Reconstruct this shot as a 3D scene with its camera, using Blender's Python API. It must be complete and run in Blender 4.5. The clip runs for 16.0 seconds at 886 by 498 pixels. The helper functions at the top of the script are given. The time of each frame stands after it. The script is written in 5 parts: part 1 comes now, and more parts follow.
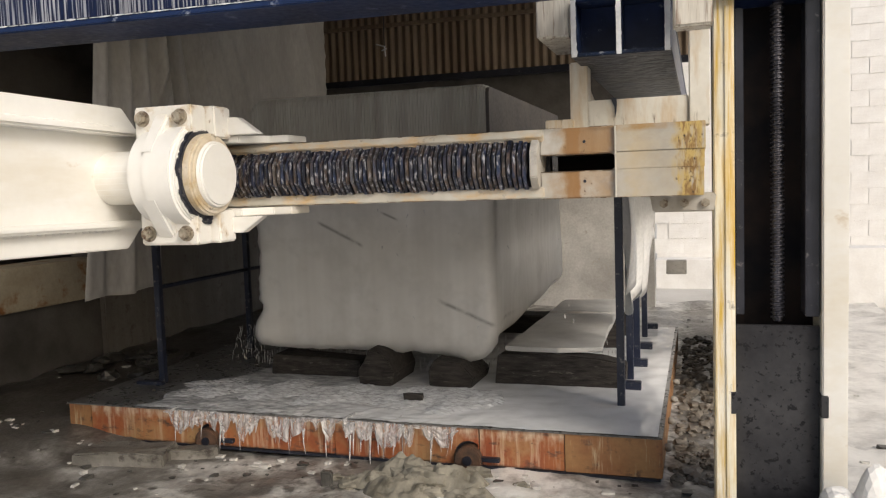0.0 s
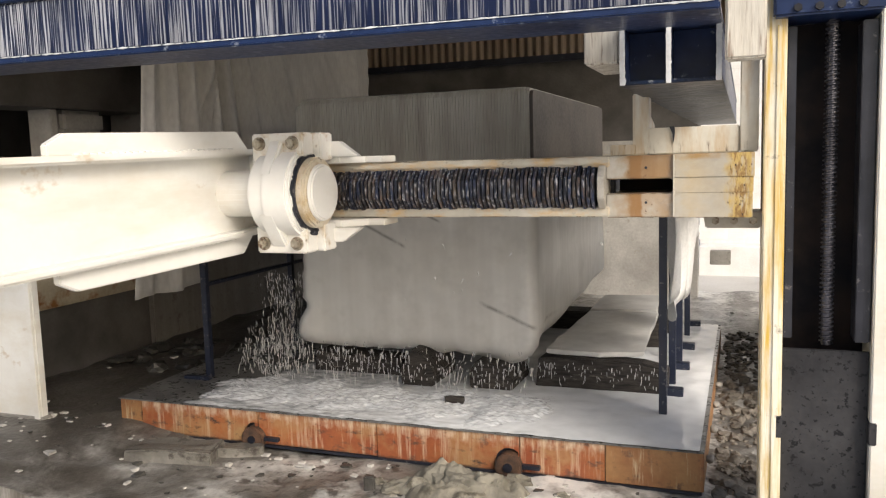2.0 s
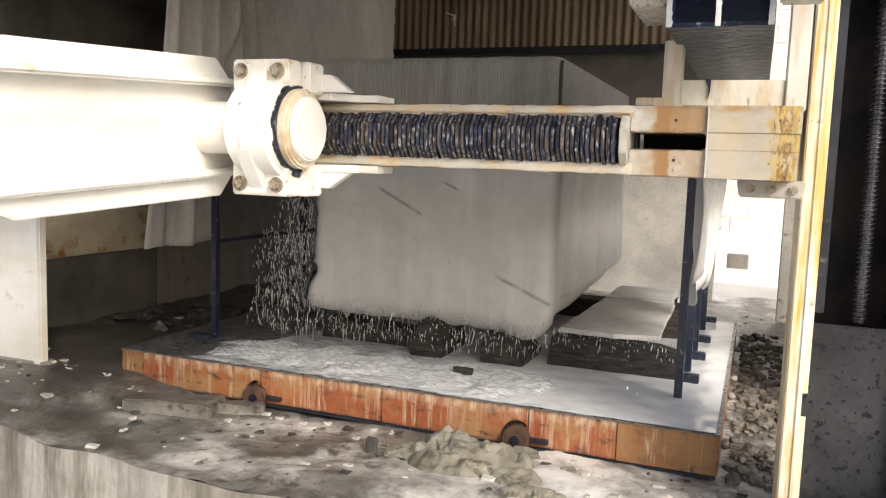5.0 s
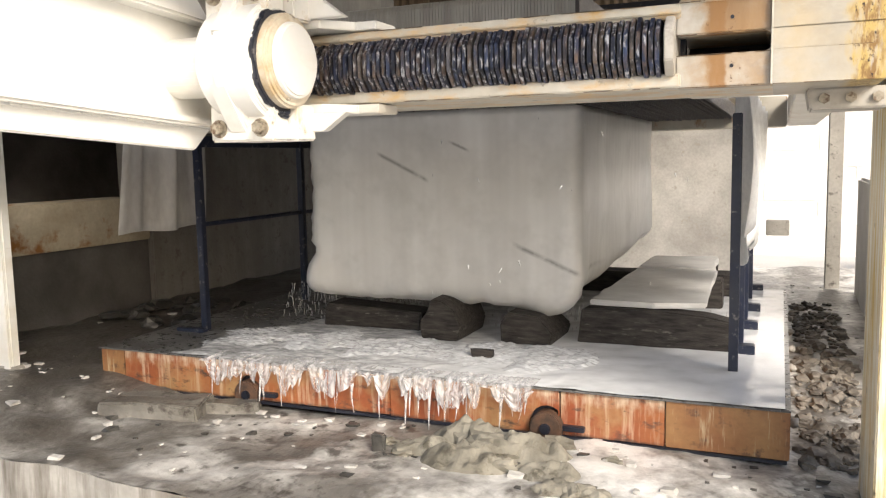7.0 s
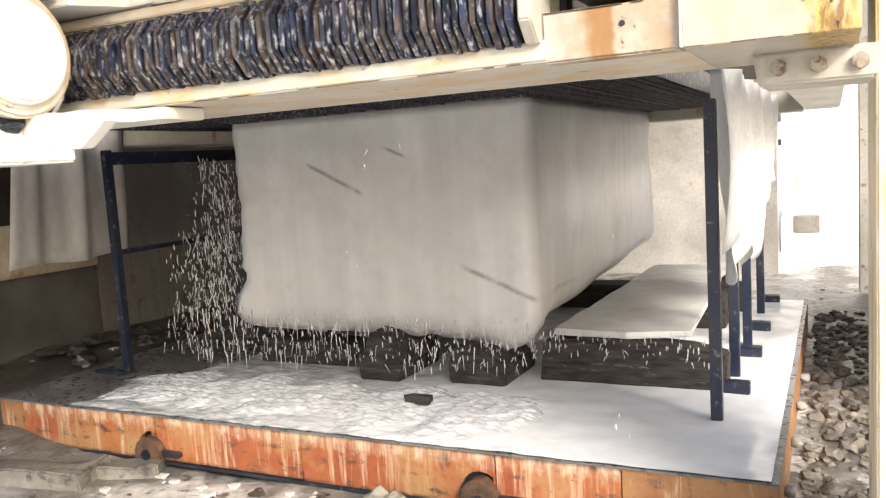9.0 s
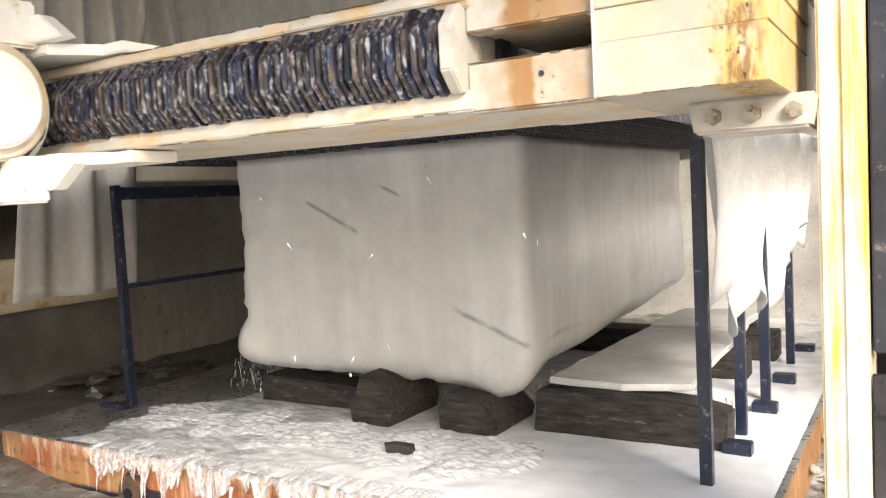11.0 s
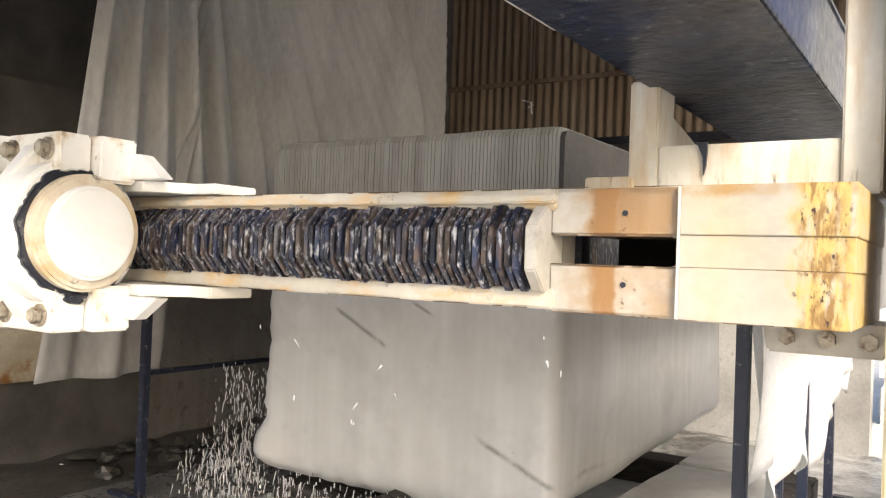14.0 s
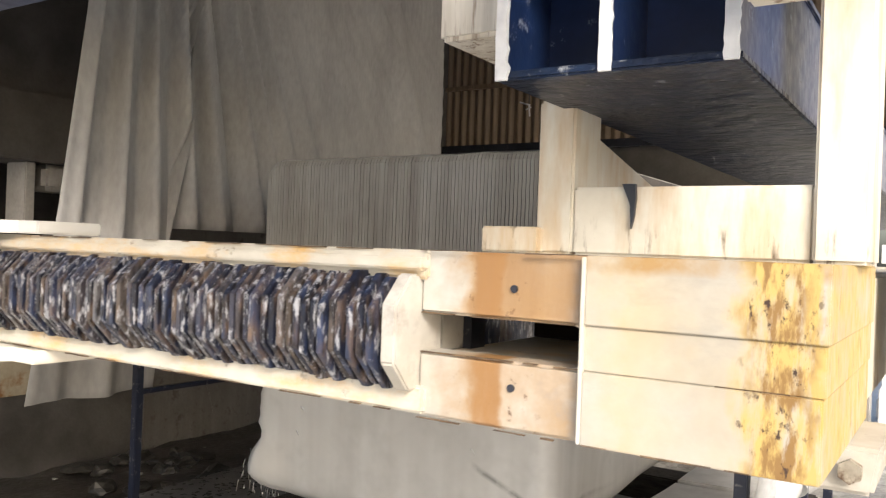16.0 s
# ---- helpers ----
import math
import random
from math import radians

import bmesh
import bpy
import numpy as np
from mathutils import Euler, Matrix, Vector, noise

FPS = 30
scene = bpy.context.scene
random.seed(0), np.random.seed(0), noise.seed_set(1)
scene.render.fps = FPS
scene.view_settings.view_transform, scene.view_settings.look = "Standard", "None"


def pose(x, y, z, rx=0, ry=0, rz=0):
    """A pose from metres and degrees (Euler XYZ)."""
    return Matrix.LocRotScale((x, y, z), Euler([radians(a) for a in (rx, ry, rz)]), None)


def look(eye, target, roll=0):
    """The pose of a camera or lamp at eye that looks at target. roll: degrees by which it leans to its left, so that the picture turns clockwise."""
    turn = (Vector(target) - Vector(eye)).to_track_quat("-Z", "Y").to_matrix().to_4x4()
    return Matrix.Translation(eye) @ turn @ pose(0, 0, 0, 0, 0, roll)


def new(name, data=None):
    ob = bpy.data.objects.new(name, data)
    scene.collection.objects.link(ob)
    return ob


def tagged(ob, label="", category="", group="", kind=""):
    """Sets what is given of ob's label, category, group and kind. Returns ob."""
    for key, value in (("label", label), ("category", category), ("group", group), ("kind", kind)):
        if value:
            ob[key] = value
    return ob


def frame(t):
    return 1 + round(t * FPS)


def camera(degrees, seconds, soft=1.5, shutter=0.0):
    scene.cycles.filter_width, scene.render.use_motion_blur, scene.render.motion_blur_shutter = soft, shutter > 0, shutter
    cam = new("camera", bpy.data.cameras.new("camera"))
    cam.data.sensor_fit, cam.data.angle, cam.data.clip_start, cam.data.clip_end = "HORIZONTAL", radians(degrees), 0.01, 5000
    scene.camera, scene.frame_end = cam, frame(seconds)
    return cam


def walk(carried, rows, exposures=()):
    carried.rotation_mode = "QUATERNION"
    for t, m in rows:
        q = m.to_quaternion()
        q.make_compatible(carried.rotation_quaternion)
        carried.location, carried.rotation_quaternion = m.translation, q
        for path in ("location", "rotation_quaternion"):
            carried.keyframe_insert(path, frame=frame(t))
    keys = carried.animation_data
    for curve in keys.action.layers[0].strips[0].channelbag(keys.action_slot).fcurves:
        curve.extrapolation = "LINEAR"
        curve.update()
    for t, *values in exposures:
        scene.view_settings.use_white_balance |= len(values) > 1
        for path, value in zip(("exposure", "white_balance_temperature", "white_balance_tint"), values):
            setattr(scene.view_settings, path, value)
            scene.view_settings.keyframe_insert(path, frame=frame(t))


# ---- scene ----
# ---- camera and its way ----
cam = camera(57.6, 16.0, soft=1.2, shutter=0.08)
PATH = [
    (0, pose(3.352, -3.549, 1.406, 85.51, 1.95, 17.59)),
    (0.5, pose(3.344, -3.552, 1.448, 85.31, 2.02, 18.58)),
    (1, pose(3.347, -3.557, 1.495, 84.68, 2.07, 19.14)),
    (1.5, pose(3.352, -3.555, 1.544, 84.56, 2.08, 19.4)),
    (2, pose(3.338, -3.548, 1.586, 83.51, 1.73, 20.38)),
    (2.5, pose(3.333, -3.545, 1.619, 83.61, 0.53, 21.05)),
    (3, pose(3.338, -3.544, 1.628, 83.74, 0.12, 21.4)),
    (3.5, pose(3.331, -3.542, 1.593, 83.72, 0.08, 21.34)),
    (6, pose(3.167, -3.338, 1.228, 83.95, -2.97, 21.51)),
    (6.5, pose(3.122, -3.201, 1.184, 82.85, 0.18, 22.09)),
    (7, pose(3.136, -2.995, 1.179, 83.66, 1.16, 22.64)),
    (7.5, pose(3.148, -2.793, 1.152, 83.67, 2.57, 25.26)),
    (8, pose(3.128, -2.563, 1.153, 83.5, 6.26, 25.51)),
    (8.5, pose(3.216, -2.359, 1.149, 83.69, 6.48, 25.45)),
    (9, pose(3.327, -2.247, 1.196, 83.74, 3.5, 25.69)),
    (11.5, pose(3.574, -1.969, 1.219, 86.52, 3.05, 31.29)),
    (12, pose(3.585, -1.952, 1.242, 86.47, 2.57, 31.84)),
    (12.5, pose(3.589, -1.952, 1.296, 86.67, 1.04, 32.95)),
    (13, pose(3.553, -1.958, 1.356, 89.55, -1.04, 33.25)),
    (13.5, pose(3.522, -1.939, 1.398, 90.4, -1.93, 33.25)),
    (14, pose(3.507, -1.941, 1.432, 90.95, -2.13, 33.1)),
    (14.5, pose(3.498, -1.924, 1.457, 91, -1.96, 33.05)),
    (15, pose(3.501, -1.896, 1.484, 91.32, -2.05, 33.18)),
    (15.5, pose(3.484, -1.904, 1.516, 91.01, -2.06, 32.97)),
    (16, pose(3.479, -1.898, 1.573, 90.07, -2.14, 32.93)),
]
walk(cam, PATH, exposures=[(0, -0.22), (0.5, 0.04), (1.2, -0.06), (2.0, 0.16), (3.5, 0.17), (6.0, 0.62), (8.0, 0.86), (9.0, 1.12), (11.5, 1.12), (12.5, 1.06), (13.0, 0.90), (13.6, 1.05), (14.5, 0.98), (16.0, 0.92)])

# ---- light ----
world = bpy.data.worlds.new("world")
scene.world = world
world.use_nodes = True
wn = world.node_tree
sky = wn.nodes.new("ShaderNodeTexSky")
sky.sky_type = "NISHITA"
sky.sun_disc = False
sky.sun_elevation, sky.sun_rotation = radians(32), radians(131)
sky.dust_density, sky.air_density, sky.ozone_density = 4.0, 1.0, 1.0
wn.links.new(sky.outputs["Color"], wn.nodes["Background"].inputs["Color"])
wn.nodes["Background"].inputs["Strength"].default_value = 0.15
sun = new("sun", bpy.data.lights.new("sun", "SUN"))
sun.data.energy, sun.data.angle, sun.data.color = 2.3, radians(22), (1.0, 0.96, 0.905)
sun.matrix_world = look((4.6, -4.0, 3.9), (0, 0, 0))

# ---- materials ----
def mat(name, c1, c2, scale=5.0, rough=0.6, metal=0.0, bump=0.15, fine=45.0, stretch=(1, 1, 1), lo=0.35, hi=0.65, spec=0.5, c3=None, spots=0.0, grain=0.35, rvar=0.15):
    """Two-tone surface: large uneven patches, fine grain in colour, roughness and relief, and small spots of a third colour."""
    m = bpy.data.materials.new(name)
    m.use_nodes = True
    nt = m.node_tree
    n, l = nt.nodes, nt.links
    b = n["Principled BSDF"]
    tc = n.new("ShaderNodeTexCoord")
    mp = n.new("ShaderNodeMapping")
    mp.inputs["Scale"].default_value = stretch
    l.new(tc.outputs["Object"], mp.inputs["Vector"])
    big = n.new("ShaderNodeTexNoise")
    big.inputs["Scale"].default_value, big.inputs["Detail"].default_value, big.inputs["Roughness"].default_value = scale, 6, 0.6
    l.new(mp.outputs["Vector"], big.inputs["Vector"])
    ramp = n.new("ShaderNodeValToRGB")
    ramp.color_ramp.elements[0].position, ramp.color_ramp.elements[1].position = lo, hi
    ramp.color_ramp.elements[0].color, ramp.color_ramp.elements[1].color = (*c1, 1), (*c2, 1)
    l.new(big.outputs["Fac"], ramp.inputs["Fac"])
    small = n.new("ShaderNodeTexNoise")
    small.inputs["Scale"].default_value, small.inputs["Detail"].default_value = fine, 4
    l.new(mp.outputs["Vector"], small.inputs["Vector"])
    mul = n.new("ShaderNodeMixRGB")
    mul.blend_type = "MULTIPLY"
    mul.inputs["Fac"].default_value = grain
    l.new(ramp.outputs["Color"], mul.inputs["Color1"])
    l.new(small.outputs["Fac"], mul.inputs["Color2"])
    col = mul.outputs["Color"]
    if c3:
        col = blend(m, col, c3, cover(m, spots, 14.0, mp.outputs["Vector"]))
    l.new(col, b.inputs["Base Color"])
    rr = n.new("ShaderNodeMapRange")
    rr.inputs["To Min"].default_value, rr.inputs["To Max"].default_value = max(rough - rvar, 0.02), min(rough + rvar, 1)
    l.new(small.outputs["Fac"], rr.inputs["Value"])
    l.new(rr.outputs["Result"], b.inputs["Roughness"])
    b.inputs["Metallic"].default_value = metal
    b.inputs["Specular IOR Level"].default_value = spec
    bp = n.new("ShaderNodeBump")
    bp.inputs["Strength"].default_value, bp.inputs["Distance"].default_value = bump, 0.01
    l.new(small.outputs["Fac"], bp.inputs["Height"])
    l.new(bp.outputs["Normal"], b.inputs["Normal"])
    return m


def math_node(m, op, a, b=0.0, c=0.0):
    nt = m.node_tree
    k = nt.nodes.new("ShaderNodeMath")
    k.operation = op
    for i, v in enumerate((a, b, c)):
        if isinstance(v, (int, float)):
            k.inputs[i].default_value = v
        else:
            nt.links.new(v, k.inputs[i])
    return k.outputs[0]


def axes_of(m):
    nt = m.node_tree
    tc, sp = nt.nodes.new("ShaderNodeTexCoord"), nt.nodes.new("ShaderNodeSeparateXYZ")
    nt.links.new(tc.outputs["Object"], sp.inputs[0])
    return sp.outputs


def cover(m, amount, scale, vector=None, stretch=None, soft=0.06, detail=5):
    """A mask, 1 on about that share of the surface, from noise."""
    nt = m.node_tree
    if vector is None:
        tc, mp = nt.nodes.new("ShaderNodeTexCoord"), nt.nodes.new("ShaderNodeMapping")
        mp.inputs["Scale"].default_value = stretch or (1, 1, 1)
        nt.links.new(tc.outputs["Object"], mp.inputs["Vector"])
        vector = mp.outputs["Vector"]
    no = nt.nodes.new("ShaderNodeTexNoise")
    no.inputs["Scale"].default_value, no.inputs["Detail"].default_value, no.inputs["Roughness"].default_value = scale, detail, 0.65
    nt.links.new(vector, no.inputs["Vector"])
    mr = nt.nodes.new("ShaderNodeMapRange")
    edge = 0.72 - 0.44 * amount
    mr.inputs["From Min"].default_value, mr.inputs["From Max"].default_value = edge - soft, edge + soft
    nt.links.new(no.outputs["Fac"], mr.inputs["Value"])
    return mr.outputs["Result"]


def blend(m, col, c, fac):
    nt = m.node_tree
    mx = nt.nodes.new("ShaderNodeMixRGB")
    nt.links.new(fac, mx.inputs["Fac"])
    nt.links.new(col, mx.inputs["Color1"])
    mx.inputs["Color2"].default_value = (*c, 1)
    return mx.outputs["Color"]


def top_coat(m, c, fac):
    """Lay one more colour over the base colour."""
    b = m.node_tree.nodes["Principled BSDF"]
    col = b.inputs["Base Color"].links[0].from_socket
    m.node_tree.links.new(blend(m, col, c, fac), b.inputs["Base Color"])


def band(m, axis, a, b, soft=0.01, wobble=0.0):
    """1 between a and b along an axis of the object, with soft edges."""
    v = axes_of(m)[axis]
    if wobble:
        nt = m.node_tree
        tc, no = nt.nodes.new("ShaderNodeTexCoord"), nt.nodes.new("ShaderNodeTexNoise")
        no.inputs["Scale"].default_value, no.inputs["Detail"].default_value = 28, 4
        nt.links.new(tc.outputs["Object"], no.inputs["Vector"])
        v = math_node(m, "ADD", v, math_node(m, "MULTIPLY", math_node(m, "SUBTRACT", no.outputs["Fac"], 0.5), 2 * wobble))
    up = math_node(m, "MULTIPLY", math_node(m, "SUBTRACT", v, a), 1 / soft)
    dn = math_node(m, "MULTIPLY", math_node(m, "SUBTRACT", b, v), 1 / soft)
    k = math_node(m, "MINIMUM", up, dn)
    nd = k.node
    nd.use_clamp = True
    return k


CREAM, CREAM2 = (0.51, 0.47, 0.385), (0.62, 0.59, 0.515)
paint = mat("cream_paint", CREAM, CREAM2, 4, 0.45, bump=0.05, grain=0.12)
top_coat(paint, (0.36, 0.19, 0.07), cover(paint, 0.16, 9, stretch=(1, 1, 0.5)))
rod_paint = mat("white_paint", (0.72, 0.705, 0.655), (0.80, 0.79, 0.75), 2, 0.4, bump=0.04, grain=0.06)
top_coat(rod_paint, (0.46, 0.34, 0.20), cover(rod_paint, 0.06, 3.5, stretch=(1, 1, 1.5), soft=0.05))
top_coat(rod_paint, (0.62, 0.57, 0.47), cover(rod_paint, 0.20, 2.2, stretch=(1, 0.5, 2), soft=0.15))
beam_paint = mat("stained_cream_paint", CREAM, CREAM2, 5, 0.45, bump=0.08, grain=0.15)
top_coat(beam_paint, (0.58, 0.36, 0.12), cover(beam_paint, 0.30, 7, stretch=(1, 1, 2.0), soft=0.12))
top_coat(beam_paint, (0.12, 0.08, 0.05), cover(beam_paint, 0.10, 22))
end_paint = mat("rust_streaked_cream_paint", (0.40, 0.375, 0.325), (0.50, 0.48, 0.43), 5, 0.45, bump=0.08, grain=0.2)
top_coat(end_paint, (0.40, 0.31, 0.17), math_node(end_paint, "MULTIPLY", cover(end_paint, 0.22, 6, stretch=(1, 1, 0.6), soft=0.2), 0.5))
top_coat(end_paint, (0.30, 0.28, 0.24), cover(end_paint, 0.15, 14, stretch=(0.6, 1, 1.4), soft=0.12))
top_coat(end_paint, (0.48, 0.34, 0.14), math_node(end_paint, "MULTIPLY", band(end_paint, 0, 3.10, 3.24, 0.12, 0.05), cover(end_paint, 0.55, 7, soft=0.25)))
top_coat(end_paint, (0.32, 0.20, 0.08), math_node(end_paint, "MULTIPLY", band(end_paint, 2, 1.552, 1.60, 0.012, 0.012), cover(end_paint, 0.55, 12, soft=0.15)))
top_coat(end_paint, (0.46, 0.33, 0.11), math_node(end_paint, "MULTIPLY", band(end_paint, 0, 3.275, 3.39, 0.025, 0.03), cover(end_paint, 0.70, 38, stretch=(1.5, 1, 0.30), soft=0.1)))
top_coat(end_paint, (0.22, 0.125, 0.04), math_node(end_paint, "MULTIPLY", band(end_paint, 0, 3.285, 3.365, 0.02, 0.03), cover(end_paint, 0.48, 55, stretch=(1.2, 1, 0.35), soft=0.06)))
top_coat(end_paint, (0.04, 0.02, 0.012), math_node(end_paint, "MULTIPLY", band(end_paint, 0, 3.28, 3.37, 0.02, 0.03), cover(end_paint, 0.22, 90, stretch=(1, 1, 0.6), soft=0.04)))
slot_paint = mat("brown_stained_cream_paint", (0.42, 0.385, 0.325), (0.53, 0.51, 0.465), 9, 0.5, bump=0.1, grain=0.2)
top_coat(slot_paint, (0.34, 0.22, 0.11), math_node(slot_paint, "MULTIPLY", band(slot_paint, 0, 2.90, 3.13, 0.05, 0.06), cover(slot_paint, 0.55, 8, soft=0.2)))
top_coat(slot_paint, (0.30, 0.27, 0.235), cover(slot_paint, 0.16, 16, soft=0.1))
top_coat(slot_paint, (0.36, 0.225, 0.10), math_node(slot_paint, "MULTIPLY", band(slot_paint, 0, 2.93, 3.11, 0.03, 0.03), math_node(slot_paint, "MULTIPLY", band(slot_paint, 2, 1.47, 1.60, 0.02), cover(slot_paint, 0.75, 9, soft=0.25))))
top_coat(slot_paint, (0.27, 0.155, 0.065), math_node(slot_paint, "MULTIPLY", band(slot_paint, 0, 2.945, 3.0, 0.015, 0.02), cover(slot_paint, 0.75, 30, stretch=(1, 1, 0.4), soft=0.15)))
top_coat(slot_paint, (0.10, 0.05, 0.025), math_node(slot_paint, "MULTIPLY", band(slot_paint, 0, 2.92, 3.06, 0.03, 0.03), cover(slot_paint, 0.14, 60, soft=0.05)))
top_coat(slot_paint, (0.23, 0.125, 0.05), math_node(slot_paint, "MULTIPLY", band(slot_paint, 0, 2.945, 3.125, 0.02, 0.02), math_node(slot_paint, "MULTIPLY", band(slot_paint, 2, 1.487, 1.60, 0.01, 0.01), cover(slot_paint, 0.58, 13, stretch=(1, 1, 0.3), soft=0.3))))
top_coat(slot_paint, (0.27, 0.14, 0.05), math_node(slot_paint, "MULTIPLY", band(slot_paint, 0, 2.955, 3.0, 0.008, 0.010), math_node(slot_paint, "MULTIPLY", cover(slot_paint, 0.85, 22, stretch=(1.5, 1, 0.25), soft=0.2), 0.85)))
grime = mat("brown_grime_and_seam_shade", (0.07, 0.04, 0.02), (0.20, 0.13, 0.07), 30, 0.7, bump=0.2)
yoke_paint = mat("rust_edged_cream_paint", (0.60, 0.57, 0.49), (0.71, 0.69, 0.62), 5, 0.45, bump=0.08, grain=0.15)
top_coat(yoke_paint, (0.44, 0.27, 0.09), cover(yoke_paint, 0.22, 9, stretch=(2, 2, 0.35), soft=0.18))
top_coat(yoke_paint, (0.10, 0.07, 0.04), math_node(yoke_paint, "MULTIPLY", band(yoke_paint, 2, 1.50, 1.625, 0.03, 0.03), cover(yoke_paint, 0.24, 30, stretch=(1.5, 1.5, 0.25), soft=0.06)))
column_paint = mat("yellowed_column_paint", (0.74, 0.68, 0.50), (0.84, 0.81, 0.72), 4, 0.5, bump=0.08, grain=0.15)
top_coat(column_paint, (0.58, 0.38, 0.06), math_node(column_paint, "MULTIPLY", band(column_paint, 0, 3.3, 3.49, 0.02), cover(column_paint, 0.42, 20, stretch=(1.6, 1.6, 0.10), soft=0.1)))
top_coat(column_paint, (0.10, 0.08, 0.05), cover(column_paint, 0.08, 12))
navy = mat("navy_paint", (0.008, 0.018, 0.060), (0.016, 0.036, 0.115), 5, 0.35, bump=0.08, spec=0.35)
top_coat(navy, (0.30, 0.34, 0.42), cover(navy, 0.10, 18))
drip = mat("navy_paint_with_white_runs", (0.004, 0.008, 0.032), (0.009, 0.017, 0.060), 5, 0.35, bump=0.1, spec=0.3)
runs = math_node(drip, "MULTIPLY", cover(drip, 0.42, 34, stretch=(4.2, 0.2, 0.07), soft=0.04, detail=2),
                 math_node(drip, "MULTIPLY_ADD", axes_of(drip)[0], -0.22, 1.0))
runs.node.use_clamp = True
runs = math_node(drip, "MULTIPLY", runs, cover(drip, 0.75, 5, stretch=(1.5, 0.2, 0.5), soft=0.25))
top_coat(drip, (0.62, 0.63, 0.66), runs)
lime = mat("lime_splash", (0.70, 0.72, 0.76), (0.85, 0.86, 0.88), 10, 0.6)
runblk = mat("streaked_grey_steel", (0.62, 0.58, 0.50), (0.78, 0.75, 0.68), 8, 0.6, stretch=(3, 3, 0.3))
top_coat(runblk, (0.20, 0.14, 0.10), cover(runblk, 0.3, 30, stretch=(2, 2, 0.12)))
dark = mat("dark_wet_steel", (0.010, 0.012, 0.020), (0.030, 0.032, 0.045), 6, 0.35, bump=0.1)
top_coat(dark, (0.16, 0.15, 0.15), cover(dark, 0.10, 30))
# Near-black, for the column web and for shade inside the frame's slot.
web_dark = mat("dark_web_and_slot_shade", (0.008, 0.008, 0.012), (0.034, 0.024, 0.021), 5, 0.6, bump=0.1, spec=0.15)
plate_grey = mat("speckled_grey_plate", (0.020, 0.020, 0.024), (0.06, 0.06, 0.064), 3, 0.6, bump=0.1, spec=0.2)
top_coat(plate_grey, (0.010, 0.010, 0.012), cover(plate_grey, 0.27, 40, soft=0.03))
top_coat(plate_grey, (0.008, 0.008, 0.010), math_node(plate_grey, "MULTIPLY", band(plate_grey, 2, -0.5, 0.30, 0.12, 0.10), cover(plate_grey, 0.8, 7, soft=0.2)))
screw_mat = mat("greased_screw", (0.05, 0.05, 0.065), (0.16, 0.16, 0.19), 12, 0.3, metal=0.6)
post_mat = mat("blue_black_post", (0.010, 0.016, 0.042), (0.025, 0.03, 0.05), 8, 0.35, bump=0.12)
top_coat(post_mat, (0.20, 0.19, 0.18), cover(post_mat, 0.14, 26))
bolt_mat = mat("worn_bolt", (0.30, 0.26, 0.20), (0.60, 0.54, 0.43), 30, 0.4, metal=0.5)
top_coat(bolt_mat, (0.10, 0.055, 0.03), cover(bolt_mat, 0.35, 45, soft=0.08))
rim_paint = mat("grimy_rim_paint", (0.56, 0.46, 0.31), (0.74, 0.68, 0.57), 7, 0.5, bump=0.1, grain=0.2)
top_coat(rim_paint, (0.40, 0.27, 0.11), cover(rim_paint, 0.28, 11, soft=0.15))
top_coat(rim_paint, (0.03, 0.022, 0.016), cover(rim_paint, 0.16, 17, soft=0.05))
clamp_paint = mat("rust_edged_white_paint", (0.70, 0.68, 0.62), (0.80, 0.78, 0.73), 4, 0.45, bump=0.06, grain=0.1)
top_coat(clamp_paint, (0.44, 0.30, 0.13), cover(clamp_paint, 0.20, 12, soft=0.12))
top_coat(clamp_paint, (0.07, 0.045, 0.03), cover(clamp_paint, 0.07, 24, soft=0.04))
rubble_mat = mat("muddy_rubble", (0.085, 0.072, 0.058), (0.25, 0.22, 0.18), 9, 0.7, bump=0.4)
timber_mat = mat("wet_dark_timber", (0.022, 0.019, 0.017), (0.075, 0.065, 0.057), 9, 0.65, bump=0.5, stretch=(1, 6, 6), spec=0.25)
top_coat(timber_mat, (0.20, 0.185, 0.165), cover(timber_mat, 0.12, 20, stretch=(0.4, 2, 2)))
rust = mat("orange_primer", (0.30, 0.078, 0.032), (0.41, 0.145, 0.05), 3, 0.45, bump=0.12)
top_coat(rust, (0.58, 0.44, 0.30), cover(rust, 0.24, 14, stretch=(2.2, 1, 0.16), soft=0.1))
top_coat(rust, (0.36, 0.22, 0.10), cover(rust, 0.32, 4, soft=0.12))
top_coat(rust, (0.07, 0.045, 0.035), cover(rust, 0.24, 9, stretch=(1, 1, 2)))
top_coat(rust, (0.58, 0.46, 0.33), math_node(rust, "MULTIPLY", band(rust, 2, 0.215, 0.40, 0.04, 0.05), cover(rust, 0.45, 16, stretch=(1.6, 1, 0.3), soft=0.12)))
top_coat(rust, (0.045, 0.032, 0.026), math_node(rust, "MULTIPLY", band(rust, 2, -0.2, 0.108, 0.012, 0.02), cover(rust, 0.7, 14, soft=0.15)))
ochre = mat("ochre_plate", (0.31, 0.135, 0.055), (0.40, 0.22, 0.09), 6, 0.5, bump=0.15, c3=(0.10, 0.055, 0.035), spots=0.22)
top_coat(ochre, (0.55, 0.44, 0.28), cover(ochre, 0.22, 24, stretch=(1.8, 1, 0.14)))
deck_mat = mat("wet_deck", (0.10, 0.095, 0.09), (0.24, 0.235, 0.225), 5, 0.3, bump=0.15, fine=30)
